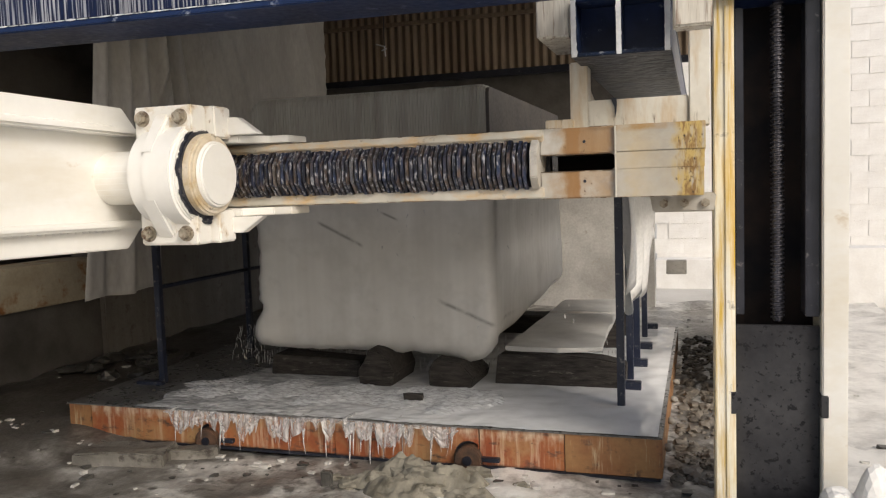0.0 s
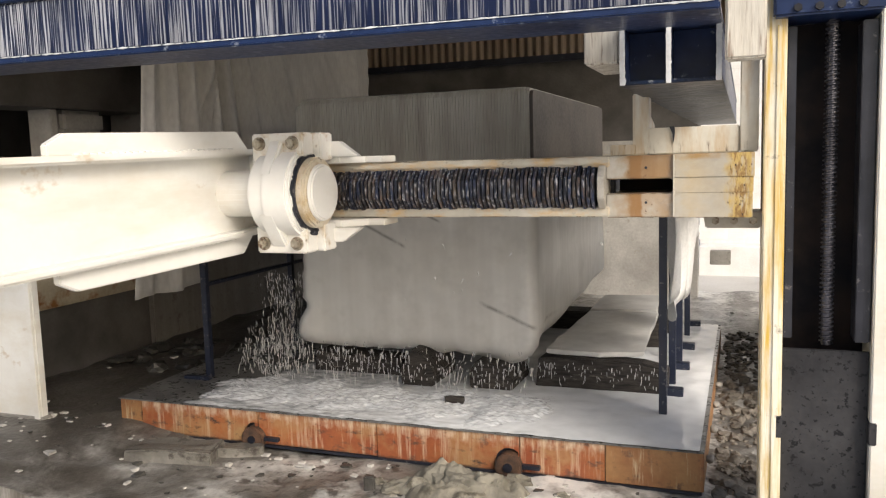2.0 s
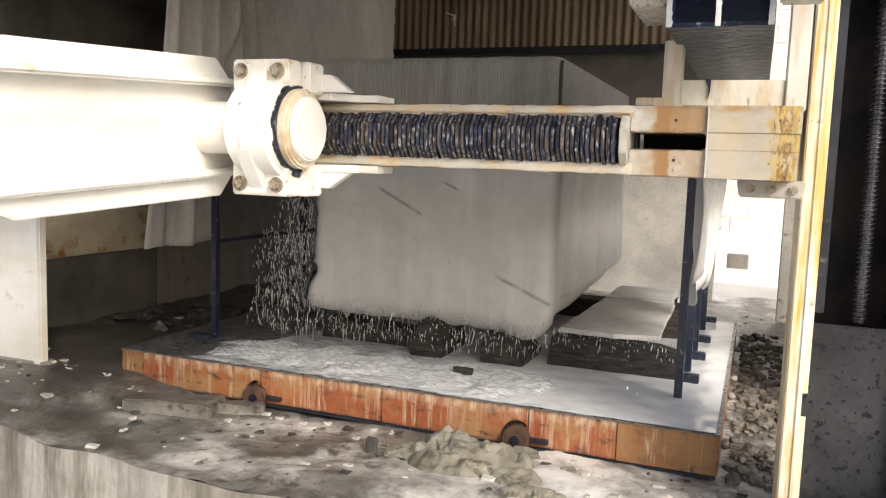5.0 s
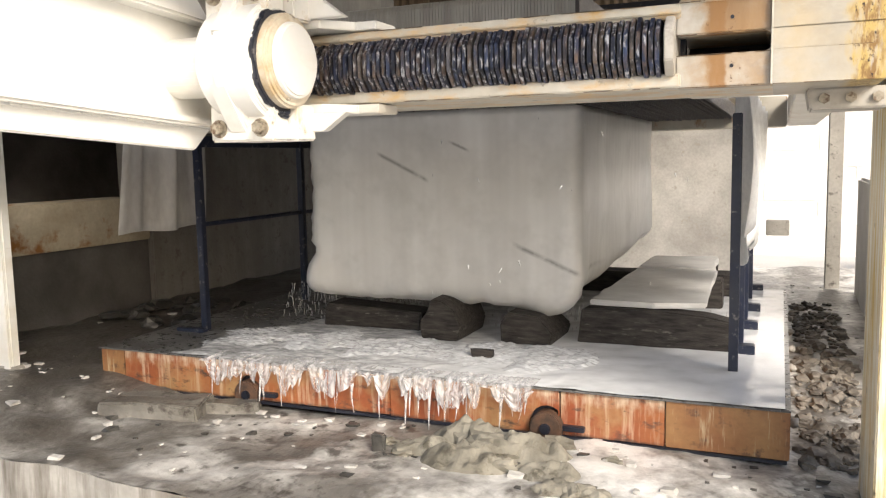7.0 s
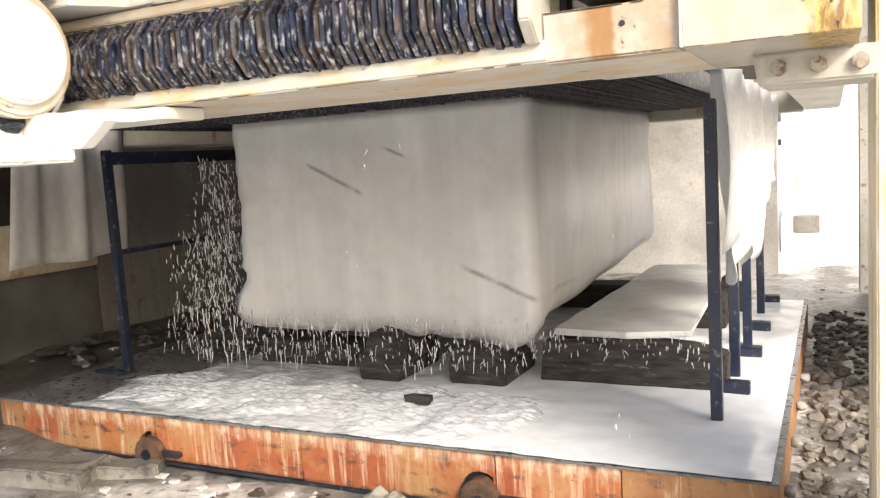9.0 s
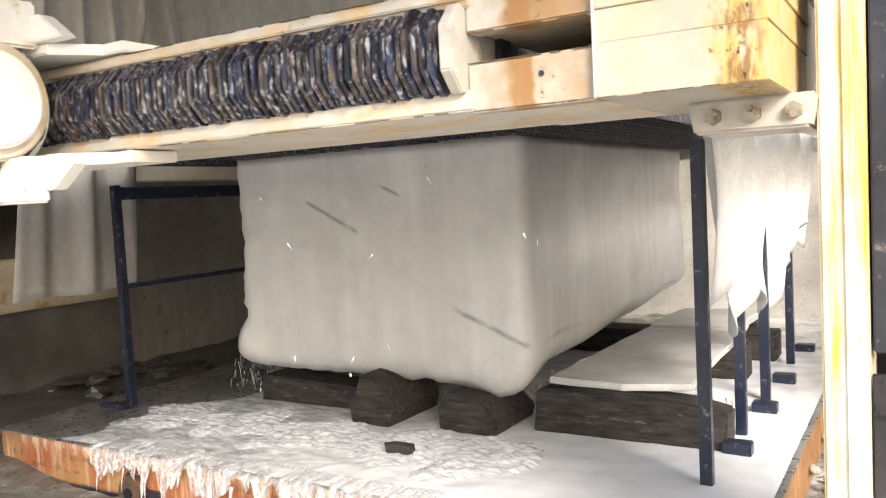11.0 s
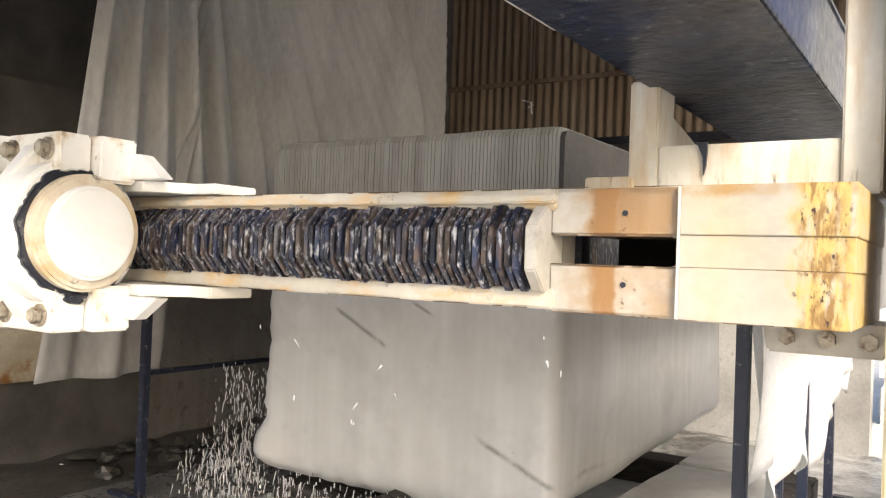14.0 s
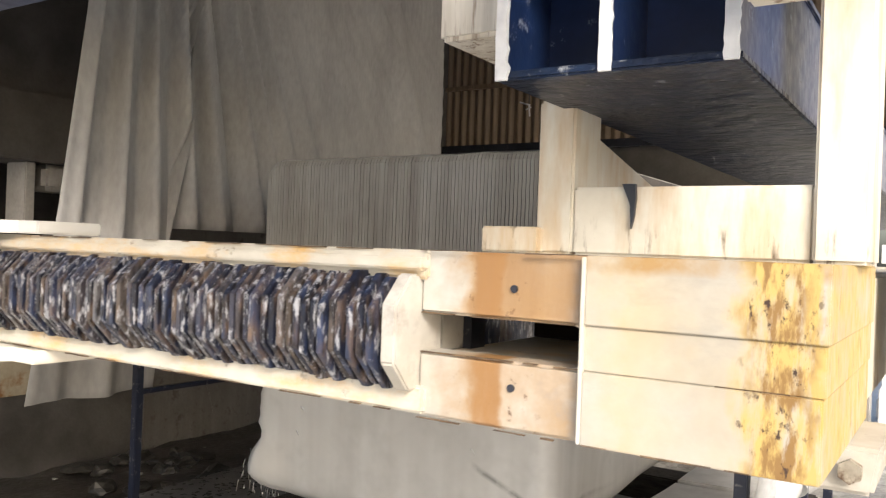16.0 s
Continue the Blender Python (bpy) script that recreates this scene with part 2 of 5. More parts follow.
cloth_mat = mat("wet_white_tarp", (0.38, 0.365, 0.345), (0.48, 0.465, 0.44), 3, 0.6, bump=0.1, stretch=(1, 1, 0.4))
cloth_white = mat("white_cloth", (0.78, 0.77, 0.74), (0.86, 0.85, 0.83), 4, 0.6, bump=0.1)
concrete = mat("grey_concrete", (0.30, 0.28, 0.25), (0.42, 0.40, 0.36), 2.2, 0.7, bump=0.35, c3=(0.10, 0.09, 0.08), spots=0.2)
wet_slab = mat("wet_dirty_concrete", (0.11, 0.10, 0.085), (0.24, 0.225, 0.195), 4, 0.5, bump=0.4, c3=(0.06, 0.05, 0.042), spots=0.3)
wet_ground = mat("muddy_floor_with_glare_and_shade", (0.10, 0.09, 0.078), (0.32, 0.30, 0.27), 2.4, 0.35, bump=0.5, fine=28, c3=(0.07, 0.06, 0.052), spots=0.34)
top_coat(wet_ground, (0.62, 0.60, 0.56), cover(wet_ground, 0.36, 2.6, soft=0.08))
top_coat(wet_ground, (0.09, 0.08, 0.07), cover(wet_ground, 0.26, 11, soft=0.05))
# Floor colour goes darker towards the left.
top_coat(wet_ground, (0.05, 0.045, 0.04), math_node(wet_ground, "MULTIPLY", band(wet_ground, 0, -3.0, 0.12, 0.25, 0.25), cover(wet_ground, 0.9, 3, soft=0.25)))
# Shadow gap along the trolley's right side, put into the floor colour.
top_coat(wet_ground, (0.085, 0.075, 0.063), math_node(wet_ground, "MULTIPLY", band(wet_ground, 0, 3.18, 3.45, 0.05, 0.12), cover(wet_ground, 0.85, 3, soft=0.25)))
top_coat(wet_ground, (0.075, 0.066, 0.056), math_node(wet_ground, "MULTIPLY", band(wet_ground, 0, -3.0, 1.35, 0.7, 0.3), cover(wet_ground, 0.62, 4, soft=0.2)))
# Bright wet reflection on the front right floor, painted as pale patches.
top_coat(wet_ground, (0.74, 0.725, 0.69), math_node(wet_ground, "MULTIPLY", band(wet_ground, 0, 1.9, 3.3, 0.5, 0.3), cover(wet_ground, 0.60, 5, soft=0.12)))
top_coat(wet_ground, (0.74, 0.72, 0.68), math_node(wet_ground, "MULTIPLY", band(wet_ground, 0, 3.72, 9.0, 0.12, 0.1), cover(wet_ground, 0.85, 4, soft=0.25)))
edge_mat = mat("streaked_concrete_edge", (0.24, 0.22, 0.19), (0.46, 0.44, 0.40), 3, 0.8, bump=0.5, fine=20)
top_coat(edge_mat, (0.13, 0.115, 0.095), cover(edge_mat, 0.42, 7, stretch=(2, 1, 0.25), soft=0.12))
wheel_mat = mat("rusty_wheel", (0.045, 0.03, 0.022), (0.14, 0.075, 0.045), 20, 0.6, bump=0.3)
mud = mat("dried_sludge", (0.15, 0.136, 0.104), (0.34, 0.315, 0.255), 6, 0.8, bump=0.6, fine=30, c3=(0.08, 0.07, 0.05), spots=0.25)
dark_wall = mat("dark_shed_wall", (0.06, 0.055, 0.05), (0.14, 0.13, 0.12), 2, 0.8, bump=0.25)
grey_wall = mat("damp_grey_render", (0.15, 0.14, 0.128), (0.26, 0.247, 0.228), 1.6, 0.75, bump=0.25, c3=(0.10, 0.085, 0.07), spots=0.2)
top_coat(grey_wall, (0.13, 0.115, 0.10), cover(grey_wall, 0.35, 6, stretch=(1, 1.5, 0.2), soft=0.2))
ledge_mat = mat("stained_ledge", (0.42, 0.35, 0.24), (0.55, 0.48, 0.36), 3, 0.7)
top_coat(ledge_mat, (0.25, 0.11, 0.03), cover(ledge_mat, 0.28, 5))
brown_sheet = mat("brown_corrugated_sheet", (0.21, 0.15, 0.10), (0.31, 0.24, 0.17), 3, 0.6, bump=0.1, stretch=(1, 1, 0.3))
top_coat(brown_sheet, (0.15, 0.10, 0.065), cover(brown_sheet, 0.30, 9, stretch=(3, 1, 0.15), soft=0.15))
pale_wall = mat("whitewashed_block", (0.78, 0.76, 0.73), (0.88, 0.87, 0.85), 4, 0.85, bump=0.3, grain=0.12)
dust_ground = mat("pale_stone_dust_ground", (0.62, 0.59, 0.54), (0.76, 0.74, 0.70), 0.7, 0.9, bump=0.3)
chip_mat = mat("pale_stone_chip", (0.45, 0.43, 0.39), (0.68, 0.66, 0.62), 12, 0.8, bump=0.3)
dark_chip = mat("dark_wet_stone", (0.035, 0.033, 0.03), (0.09, 0.085, 0.075), 10, 0.4, bump=0.3)
pale_dirty = mat("dirty_pale_render", (0.42, 0.40, 0.37), (0.62, 0.60, 0.56), 2.5, 0.8, bump=0.2, c3=(0.36, 0.33, 0.29), spots=0.14)
roof_mat = mat("unseen_roof_sheet", (0.16, 0.15, 0.14), (0.25, 0.24, 0.22), 2, 0.7)

marble = mat("wet_grey_marble", (0.60, 0.59, 0.565), (0.70, 0.69, 0.665), 1.6, 0.42, bump=0.01, fine=14, grain=0.06, rvar=0.06)
top_coat(marble, (0.51, 0.495, 0.47), cover(marble, 0.40, 3.5, stretch=(2.2, 2.2, 0.12), soft=0.22, detail=2))
top_coat(marble, (0.48, 0.47, 0.445), cover(marble, 0.20, 5, soft=0.15, detail=3))


def vein(x0, x1, z0, slope, width):
    """A thin dark vein across the front of the block."""
    o = axes_of(marble)
    line = math_node(marble, "SUBTRACT", o[2], math_node(marble, "MULTIPLY_ADD", math_node(marble, "SUBTRACT", o[0], x0), slope, z0))
    near = math_node(marble, "SUBTRACT", 1.0, math_node(marble, "MULTIPLY", math_node(marble, "ABSOLUTE", line), 1 / width))
    near.node.use_clamp = True
    k = math_node(marble, "MULTIPLY", math_node(marble, "MULTIPLY", near, band(marble, 0, x0, x1, 0.03)), cover(marble, 0.75, 14, soft=0.15))
    k = math_node(marble, "MULTIPLY", k, 0.75)
    top_coat(marble, (0.13, 0.12, 0.11), k)


vein(1.93, 2.27, 0.765, -0.44, 0.018)
vein(1.20, 1.50, 1.22, -0.50, 0.016)
vein(1.60, 1.72, 1.27, -0.45, 0.012)

# Upper slabs: wet sawn stone, darker than the body, with darker streaks.
sawn = mat("dark_wet_sawn_marble", (0.37, 0.355, 0.32), (0.47, 0.455, 0.415), 2.2, 0.4, bump=0.02, fine=16, grain=0.10)
top_coat(sawn, (0.24, 0.22, 0.185), cover(sawn, 0.35, 5, stretch=(2.5, 2, 0.2), soft=0.2))
# Outermost slab: deep shade on its right side put into dark brown colour.
shaded_side = mat("shade_darkened_marble", (0.028, 0.021, 0.016), (0.085, 0.068, 0.054), 3, 0.5, bump=0.1)

blade_mat = mat("blue_black_blade_steel", (0.014, 0.018, 0.038), (0.055, 0.060, 0.090), 14, 0.35, metal=0.3, bump=0.2)


def tint_blades():
    """Every blade has its own pattern of bare steel, rust, blue paint and lime."""
    nt = blade_mat.node_tree
    oi, tc, ad, mp = (nt.nodes.new("ShaderNode" + k) for k in ("ObjectInfo", "TexCoord", "VectorMath", "Mapping"))
    ad.operation = "ADD"
    sc = math_node(blade_mat, "MULTIPLY", oi.outputs["Random"], 60.0)
    nt.links.new(tc.outputs["Object"], ad.inputs[0])
    nt.links.new(sc, ad.inputs[1])
    mp.inputs["Scale"].default_value = (1, 1, 0.35)
    nt.links.new(ad.outputs[0], mp.inputs["Vector"])
    v = mp.outputs["Vector"]
    b = nt.nodes["Principled BSDF"]
    tone = nt.nodes.new("ShaderNodeValToRGB")
    stops = ((0.0, (0.006, 0.007, 0.013)), (0.45, (0.016, 0.020, 0.040)), (0.62, (0.032, 0.042, 0.08)), (0.8, (0.06, 0.045, 0.035)), (1.0, (0.12, 0.115, 0.12)))
    for i, (p, c) in enumerate(stops):
        e = tone.color_ramp.elements[i] if i < 2 else tone.color_ramp.elements.new(p)
        e.position, e.color = p, (*c, 1)
    nt.links.new(oi.outputs["Random"], tone.inputs["Fac"])
    nt.links.new(tone.outputs["Color"], b.inputs["Base Color"])
    top_coat(blade_mat, (0.17, 0.115, 0.08), cover(blade_mat, 0.30, 30, v, soft=0.1))
    top_coat(blade_mat, (0.035, 0.05, 0.105), cover(blade_mat, 0.30, 22, v, soft=0.08))
    top_coat(blade_mat, (0.012, 0.010, 0.010), cover(blade_mat, 0.32, 70, v, soft=0.08))
    top_coat(blade_mat, (0.44, 0.44, 0.46), cover(blade_mat, 0.29, 95, v, soft=0.06))


tint_blades()

water_mat = mat("milky_water", (0.70, 0.69, 0.69), (0.88, 0.88, 0.88), 9, 0.12, bump=0.1, fine=40)
wb = water_mat.node_tree.nodes["Principled BSDF"]
wb.inputs["Transmission Weight"].default_value = 0.35
wb.inputs["IOR"].default_value = 1.33
film_mat = mat("thin_water_film", (0.74, 0.72, 0.71), (0.88, 0.87, 0.87), 9, 0.12, bump=0.25, fine=30, stretch=(3, 1, 0.4))
fb = film_mat.node_tree.nodes["Principled BSDF"]
fb.inputs["IOR"].default_value = 1.33
film_mat.node_tree.links.new(math_node(film_mat, "MULTIPLY_ADD", cover(film_mat, 0.50, 26, stretch=(1.6, 1, 0.13), soft=0.13), 0.62, 0.14), fb.inputs["Alpha"])
foam_mat = mat("milky_foam", (0.66, 0.67, 0.69), (0.90, 0.91, 0.92), 7, 0.18, bump=0.3, fine=24, grain=0.25)
top_coat(foam_mat, (0.24, 0.25, 0.25), math_node(foam_mat, "MULTIPLY", cover(foam_mat, 0.40, 34, stretch=(0.7, 1.6, 1), soft=0.16), 0.5))
# Milky water; the right deck's sky reflection is also in the pale colour.
sheet_mat = mat("milky_water_sheet", (0.80, 0.81, 0.82), (0.90, 0.905, 0.91), 3, 0.10, bump=0.06, fine=18, grain=0.15, rvar=0.05)
top_coat(sheet_mat, (0.25, 0.255, 0.255), math_node(sheet_mat, "MULTIPLY", band(sheet_mat, 0, -1.0, 1.95, 0.6, 0.15), math_node(sheet_mat, "MULTIPLY", cover(sheet_mat, 0.55, 16, stretch=(0.7, 1.6, 1), soft=0.15), 0.8)))
wet_navy = mat("wet_navy_paint", (0.008, 0.016, 0.046), (0.018, 0.036, 0.088), 4, 0.34, bump=0.9, fine=26, spec=0.22, rvar=0.12)
top_coat(wet_navy, (0.010, 0.010, 0.012), cover(wet_navy, 0.45, 5, soft=0.2))
top_coat(wet_navy, (0.30, 0.32, 0.35), cover(wet_navy, 0.12, 34, soft=0.05))


# ---- mesh helpers ----
def box(bm, x0, x1, y0, y1, z0, z1, bevel=0.0):
    r = bmesh.ops.create_cube(bm, size=1.0)
    bmesh.ops.transform(bm, verts=r["verts"], matrix=Matrix.Translation(((x0 + x1) / 2, (y0 + y1) / 2, (z0 + z1) / 2)) @ Matrix.Diagonal((x1 - x0, y1 - y0, z1 - z0, 1)))
    if bevel:
        es = list({e for v in r["verts"] for e in v.link_edges})
        bmesh.ops.bevel(bm, geom=es, offset=bevel, segments=2, affect="EDGES")
    return bm


def prism(bm, pts, axis, a, b, bevel=0.0):
    """Extrude an outline along an axis (0: outline in y, z; 1: in x, z; 2: in x, y)."""
    def at(p, k):
        return {0: (k, p[0], p[1]), 1: (p[0], k, p[1]), 2: (p[0], p[1], k)}[axis]
    va, vb = [bm.verts.new(at(p, a)) for p in pts], [bm.verts.new(at(p, b)) for p in pts]
    fs = [bm.faces.new(va), bm.faces.new(vb[::-1])]
    n = len(pts)
    for i in range(n):
        fs.append(bm.faces.new((va[i], vb[i], vb[(i + 1) % n], va[(i + 1) % n])))
    bmesh.ops.recalc_face_normals(bm, faces=fs)
    if bevel:
        bmesh.ops.bevel(bm, geom=list({e for f in fs for e in f.edges}), offset=bevel, segments=2, affect="EDGES")
    return bm


def tube(bm, p, q, r, r2=None, n=20, bevel=0.0):
    p, q = Vector(p), Vector(q)
    m = Matrix.Translation((p + q) / 2) @ (q - p).to_track_quat("Z", "Y").to_matrix().to_4x4()
    g = bmesh.ops.create_cone(bm, cap_ends=True, segments=n, radius1=r, radius2=r if r2 is None else r2, depth=(q - p).length, matrix=m)
    if bevel:
        es = [e for e in {e for v in g["verts"] for e in v.link_edges} if any(len(f.verts) > 4 for f in e.link_faces)]
        bmesh.ops.bevel(bm, geom=es, offset=bevel, segments=2, affect="EDGES")
    return bm


def lump(bm, c, size, rough=0.25, sub=2, seed=0):
    g = bmesh.ops.create_icosphere(bm, subdivisions=sub, radius=1.0)
    for v in g["verts"]:
        k = 1 + rough * noise.noise(v.co * 1.7 + Vector((seed * 3.1, seed * 1.7, seed)))
        v.co = Vector(c) + Vector((v.co.x * size[0], v.co.y * size[1], v.co.z * size[2])) * k
    return bm


def chunk(bm, c, size, seed, jag=0.3):
    """An angular broken stone."""
    rnd = random.Random(seed)
    vs = [bm.verts.new(Vector(c) + Vector((sx * size[0] * (1 + rnd.uniform(-jag, jag)), sy * size[1] * (1 + rnd.uniform(-jag, jag)), sz * size[2] * (1 + rnd.uniform(-jag, jag)))))
          for sx in (-0.5, 0.5) for sy in (-0.5, 0.5) for sz in (-0.5, 0.5)]
    bmesh.ops.convex_hull(bm, input=vs)
    return bm


def part(name, bm, material, parent=None, label="", smooth=False):
    me = bpy.data.meshes.new(name)
    bm.normal_update()
    bm.to_mesh(me)
    bm.free()
    me.materials.append(material)
    if smooth:
        for p in me.polygons:
            p.use_smooth = True
    ob = new(name, me)
    if parent:
        ob.parent = parent
    if label:
        ob["label"] = label
    return ob


def rounded(ob, angle=35):
    """Smooth shading that keeps the hard edges hard."""
    for p in ob.data.polygons:
        p.use_smooth = True
    ob.data.set_sharp_from_angle(angle=radians(angle))
    return ob


def share(name, me, parent, loc=(0, 0, 0), rot=(0, 0, 0)):
    ob = new(name, me)
    ob.parent, ob.location, ob.rotation_euler = parent, loc, [radians(a) for a in rot]
    return ob


def B():
    return bmesh.new()


def sheet(nu, nv, f):
    """A grid of points f(u, v) over the unit square."""
    bm = B()
    g = [[bm.verts.new(f(i / nu, j / nv)) for j in range(nv + 1)] for i in range(nu + 1)]
    for i in range(nu):
        for j in range(nv):
            bm.faces.new((g[i][j], g[i + 1][j], g[i + 1][j + 1], g[i][j + 1]))
    return bm


def thick(ob, t):
    k = ob.modifiers.new("thickness", "SOLIDIFY")
    k.thickness = t
    return ob


def structure(ob, label, category):
    return tagged(ob, label, category, kind="structure")


DECK = 0.28
PERIOD, SWING_C, SWING_S = 0.8, -0.198, -0.0616


def swing(t):
    """How far the saw frame stands back from the middle of its stroke."""
    w = 2 * math.pi * t / PERIOD
    return SWING_C * math.cos(w) + SWING_S * math.sin(w)


# ---- ground and shed ----
def floor_height(x, y):
    h = 0.075 + 0.035 * noise.noise((x * 1.3, y * 1.3, 0.0)) + 0.018 * noise.noise((x * 5, y * 5, 3.0)) + 0.010 * noise.noise((x * 14, y * 14, 7.0))
    h += 0.13 * max(0.0, min(1.0, (0.45 - x) / 0.7))
    return h


def build_floor():
    """The raised concrete floor round the trolley, with its broken edge."""
    x0, x1, y0, y1 = -1.0, 5.0, -0.92, 5.4

    def f(u, v):
        x, y = x0 + (x1 - x0) * u, y0 + (y1 - y0) * v ** 1.6
        return (x, y + (0.05 * noise.noise((x * 2.2, 0, 5)) if v == 0 else 0), floor_height(x, y))
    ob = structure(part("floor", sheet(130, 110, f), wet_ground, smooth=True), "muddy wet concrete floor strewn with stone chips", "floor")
    bm = B()
    n = 60
    top = [bm.verts.new((f(i / n, 0)[0], f(i / n, 0)[1] - 0.002, f(i / n, 0)[2])) for i in range(n + 1)]
    low = [bm.verts.new((v.co.x, v.co.y - 0.04 + 0.02 * noise.noise((v.co.x * 3, 1, 1)), -0.75)) for v in top]
    for i in range(n):
        bm.faces.new((low[i], low[i + 1], top[i + 1], top[i]))
    structure(part("floor_edge", bm, edge_mat), "rough grey concrete edge of the raised floor", "floor")
    return ob


def build_ground():
    bm = B()
    for x0, x1, y0, y1, z in ((-200, 200, -200, 5.3, -0.42), (-200, 200, 5.3, 200, -0.02), (4.95, 200, -0.9, 5.3, 0.05)):
        vs = [bm.verts.new(p) for p in ((x0, y0, z), (x1, y0, z), (x1, y1, z), (x0, y1, z))]
        bm.faces.new(vs)
    structure(part("ground", bm, dust_ground), "pale dusty ground around the saw shed", "ground")


def corrugated(x0, x1, z0, z1, y, pitch=0.09, depth=0.011):
    n = int((x1 - x0) / pitch * 6)

    def f(u, v):
        x = x0 + (x1 - x0) * u
        return (x, y + depth * math.sin(2 * math.pi * (x - x0) / pitch), z0 + (z1 - z0) * v)
    return sheet(n, 1, f)


def build_shed():
    wl = structure(new("wall_left"), "grimy concrete side wall with an open bay", "wall")
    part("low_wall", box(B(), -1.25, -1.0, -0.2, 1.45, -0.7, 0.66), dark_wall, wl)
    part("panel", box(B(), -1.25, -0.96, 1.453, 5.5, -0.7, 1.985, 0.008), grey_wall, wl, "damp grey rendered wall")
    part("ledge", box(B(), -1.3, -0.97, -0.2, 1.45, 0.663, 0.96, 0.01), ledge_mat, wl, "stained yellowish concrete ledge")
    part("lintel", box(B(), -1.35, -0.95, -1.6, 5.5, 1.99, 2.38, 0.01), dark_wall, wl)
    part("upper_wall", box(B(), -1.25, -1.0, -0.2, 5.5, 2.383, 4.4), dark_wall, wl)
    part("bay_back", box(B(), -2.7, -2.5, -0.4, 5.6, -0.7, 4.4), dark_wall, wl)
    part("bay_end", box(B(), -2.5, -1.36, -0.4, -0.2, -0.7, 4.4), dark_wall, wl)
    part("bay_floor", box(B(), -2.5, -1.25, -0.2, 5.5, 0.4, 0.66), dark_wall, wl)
    part("lintel_stub", box(B(), -1.25, -1.02, 0.76, 1.16, 1.83, 1.987, 0.03), pale_dirty, wl, "rough pale concrete stub under the lintel")
    part("jamb", box(B(), -1.20, -1.0, 0.64, 0.70, 1.62, 1.987, 0.006), pale_dirty, wl)
    wb_ = structure(new("wall_back"), "back wall of brown corrugated sheet on a low wall", "wall")
    thick(part("cladding", corrugated(-2.5, 3.3, 2.62, 4.4, 5.0), brown_sheet, wb_, "brown corrugated sheet"), 0.004)
    part("rail", box(B(), -2.5, 3.3, 4.93, 4.98, 2.55, 2.62), dark, wb_)
    part("mid_rail", box(B(), -2.5, 3.3, 4.955, 4.985, 3.18, 3.22), brown_sheet, wb_)
    part("upper_wall", box(B(), -2.5, 2.9, 5.04, 5.25, 1.703, 2.60), dark_wall, wb_, "dark wall above the pale foot")
    part("foot_wall", box(B(), -2.5, 2.9, 5.04, 5.25, -0.1, 1.70), pale_dirty, wb_)
    part("back_post", box(B(), 3.49, 3.60, 4.28, 4.40, -0.1, 4.4, 0.005), concrete, wb_)
    bm = B()
    # Unseen roof, its edges set to shade the block but not the rod.
    box(bm, -2.7, 4.4, -1.2, 5.6, 4.4, 4.46)
    # Unseen upper walls, added to keep sky and sun off the upper block.
    structure(part("shade_wall_front", box(B(), -2.7, 4.4, -0.92, -0.80, 2.62, 4.4), dark_wall), "unseen upper front wall added to block light", "wall")
    structure(part("shade_wall_right", box(B(), 4.3, 4.4, -0.8, 5.6, 3.6, 4.4), dark_wall), "unseen upper side wall added to block light", "wall")
    structure(part("ceiling", bm, roof_mat), "unseen sheet roof added to shade the saw", "ceiling")


build_ground()
build_floor()
build_shed()


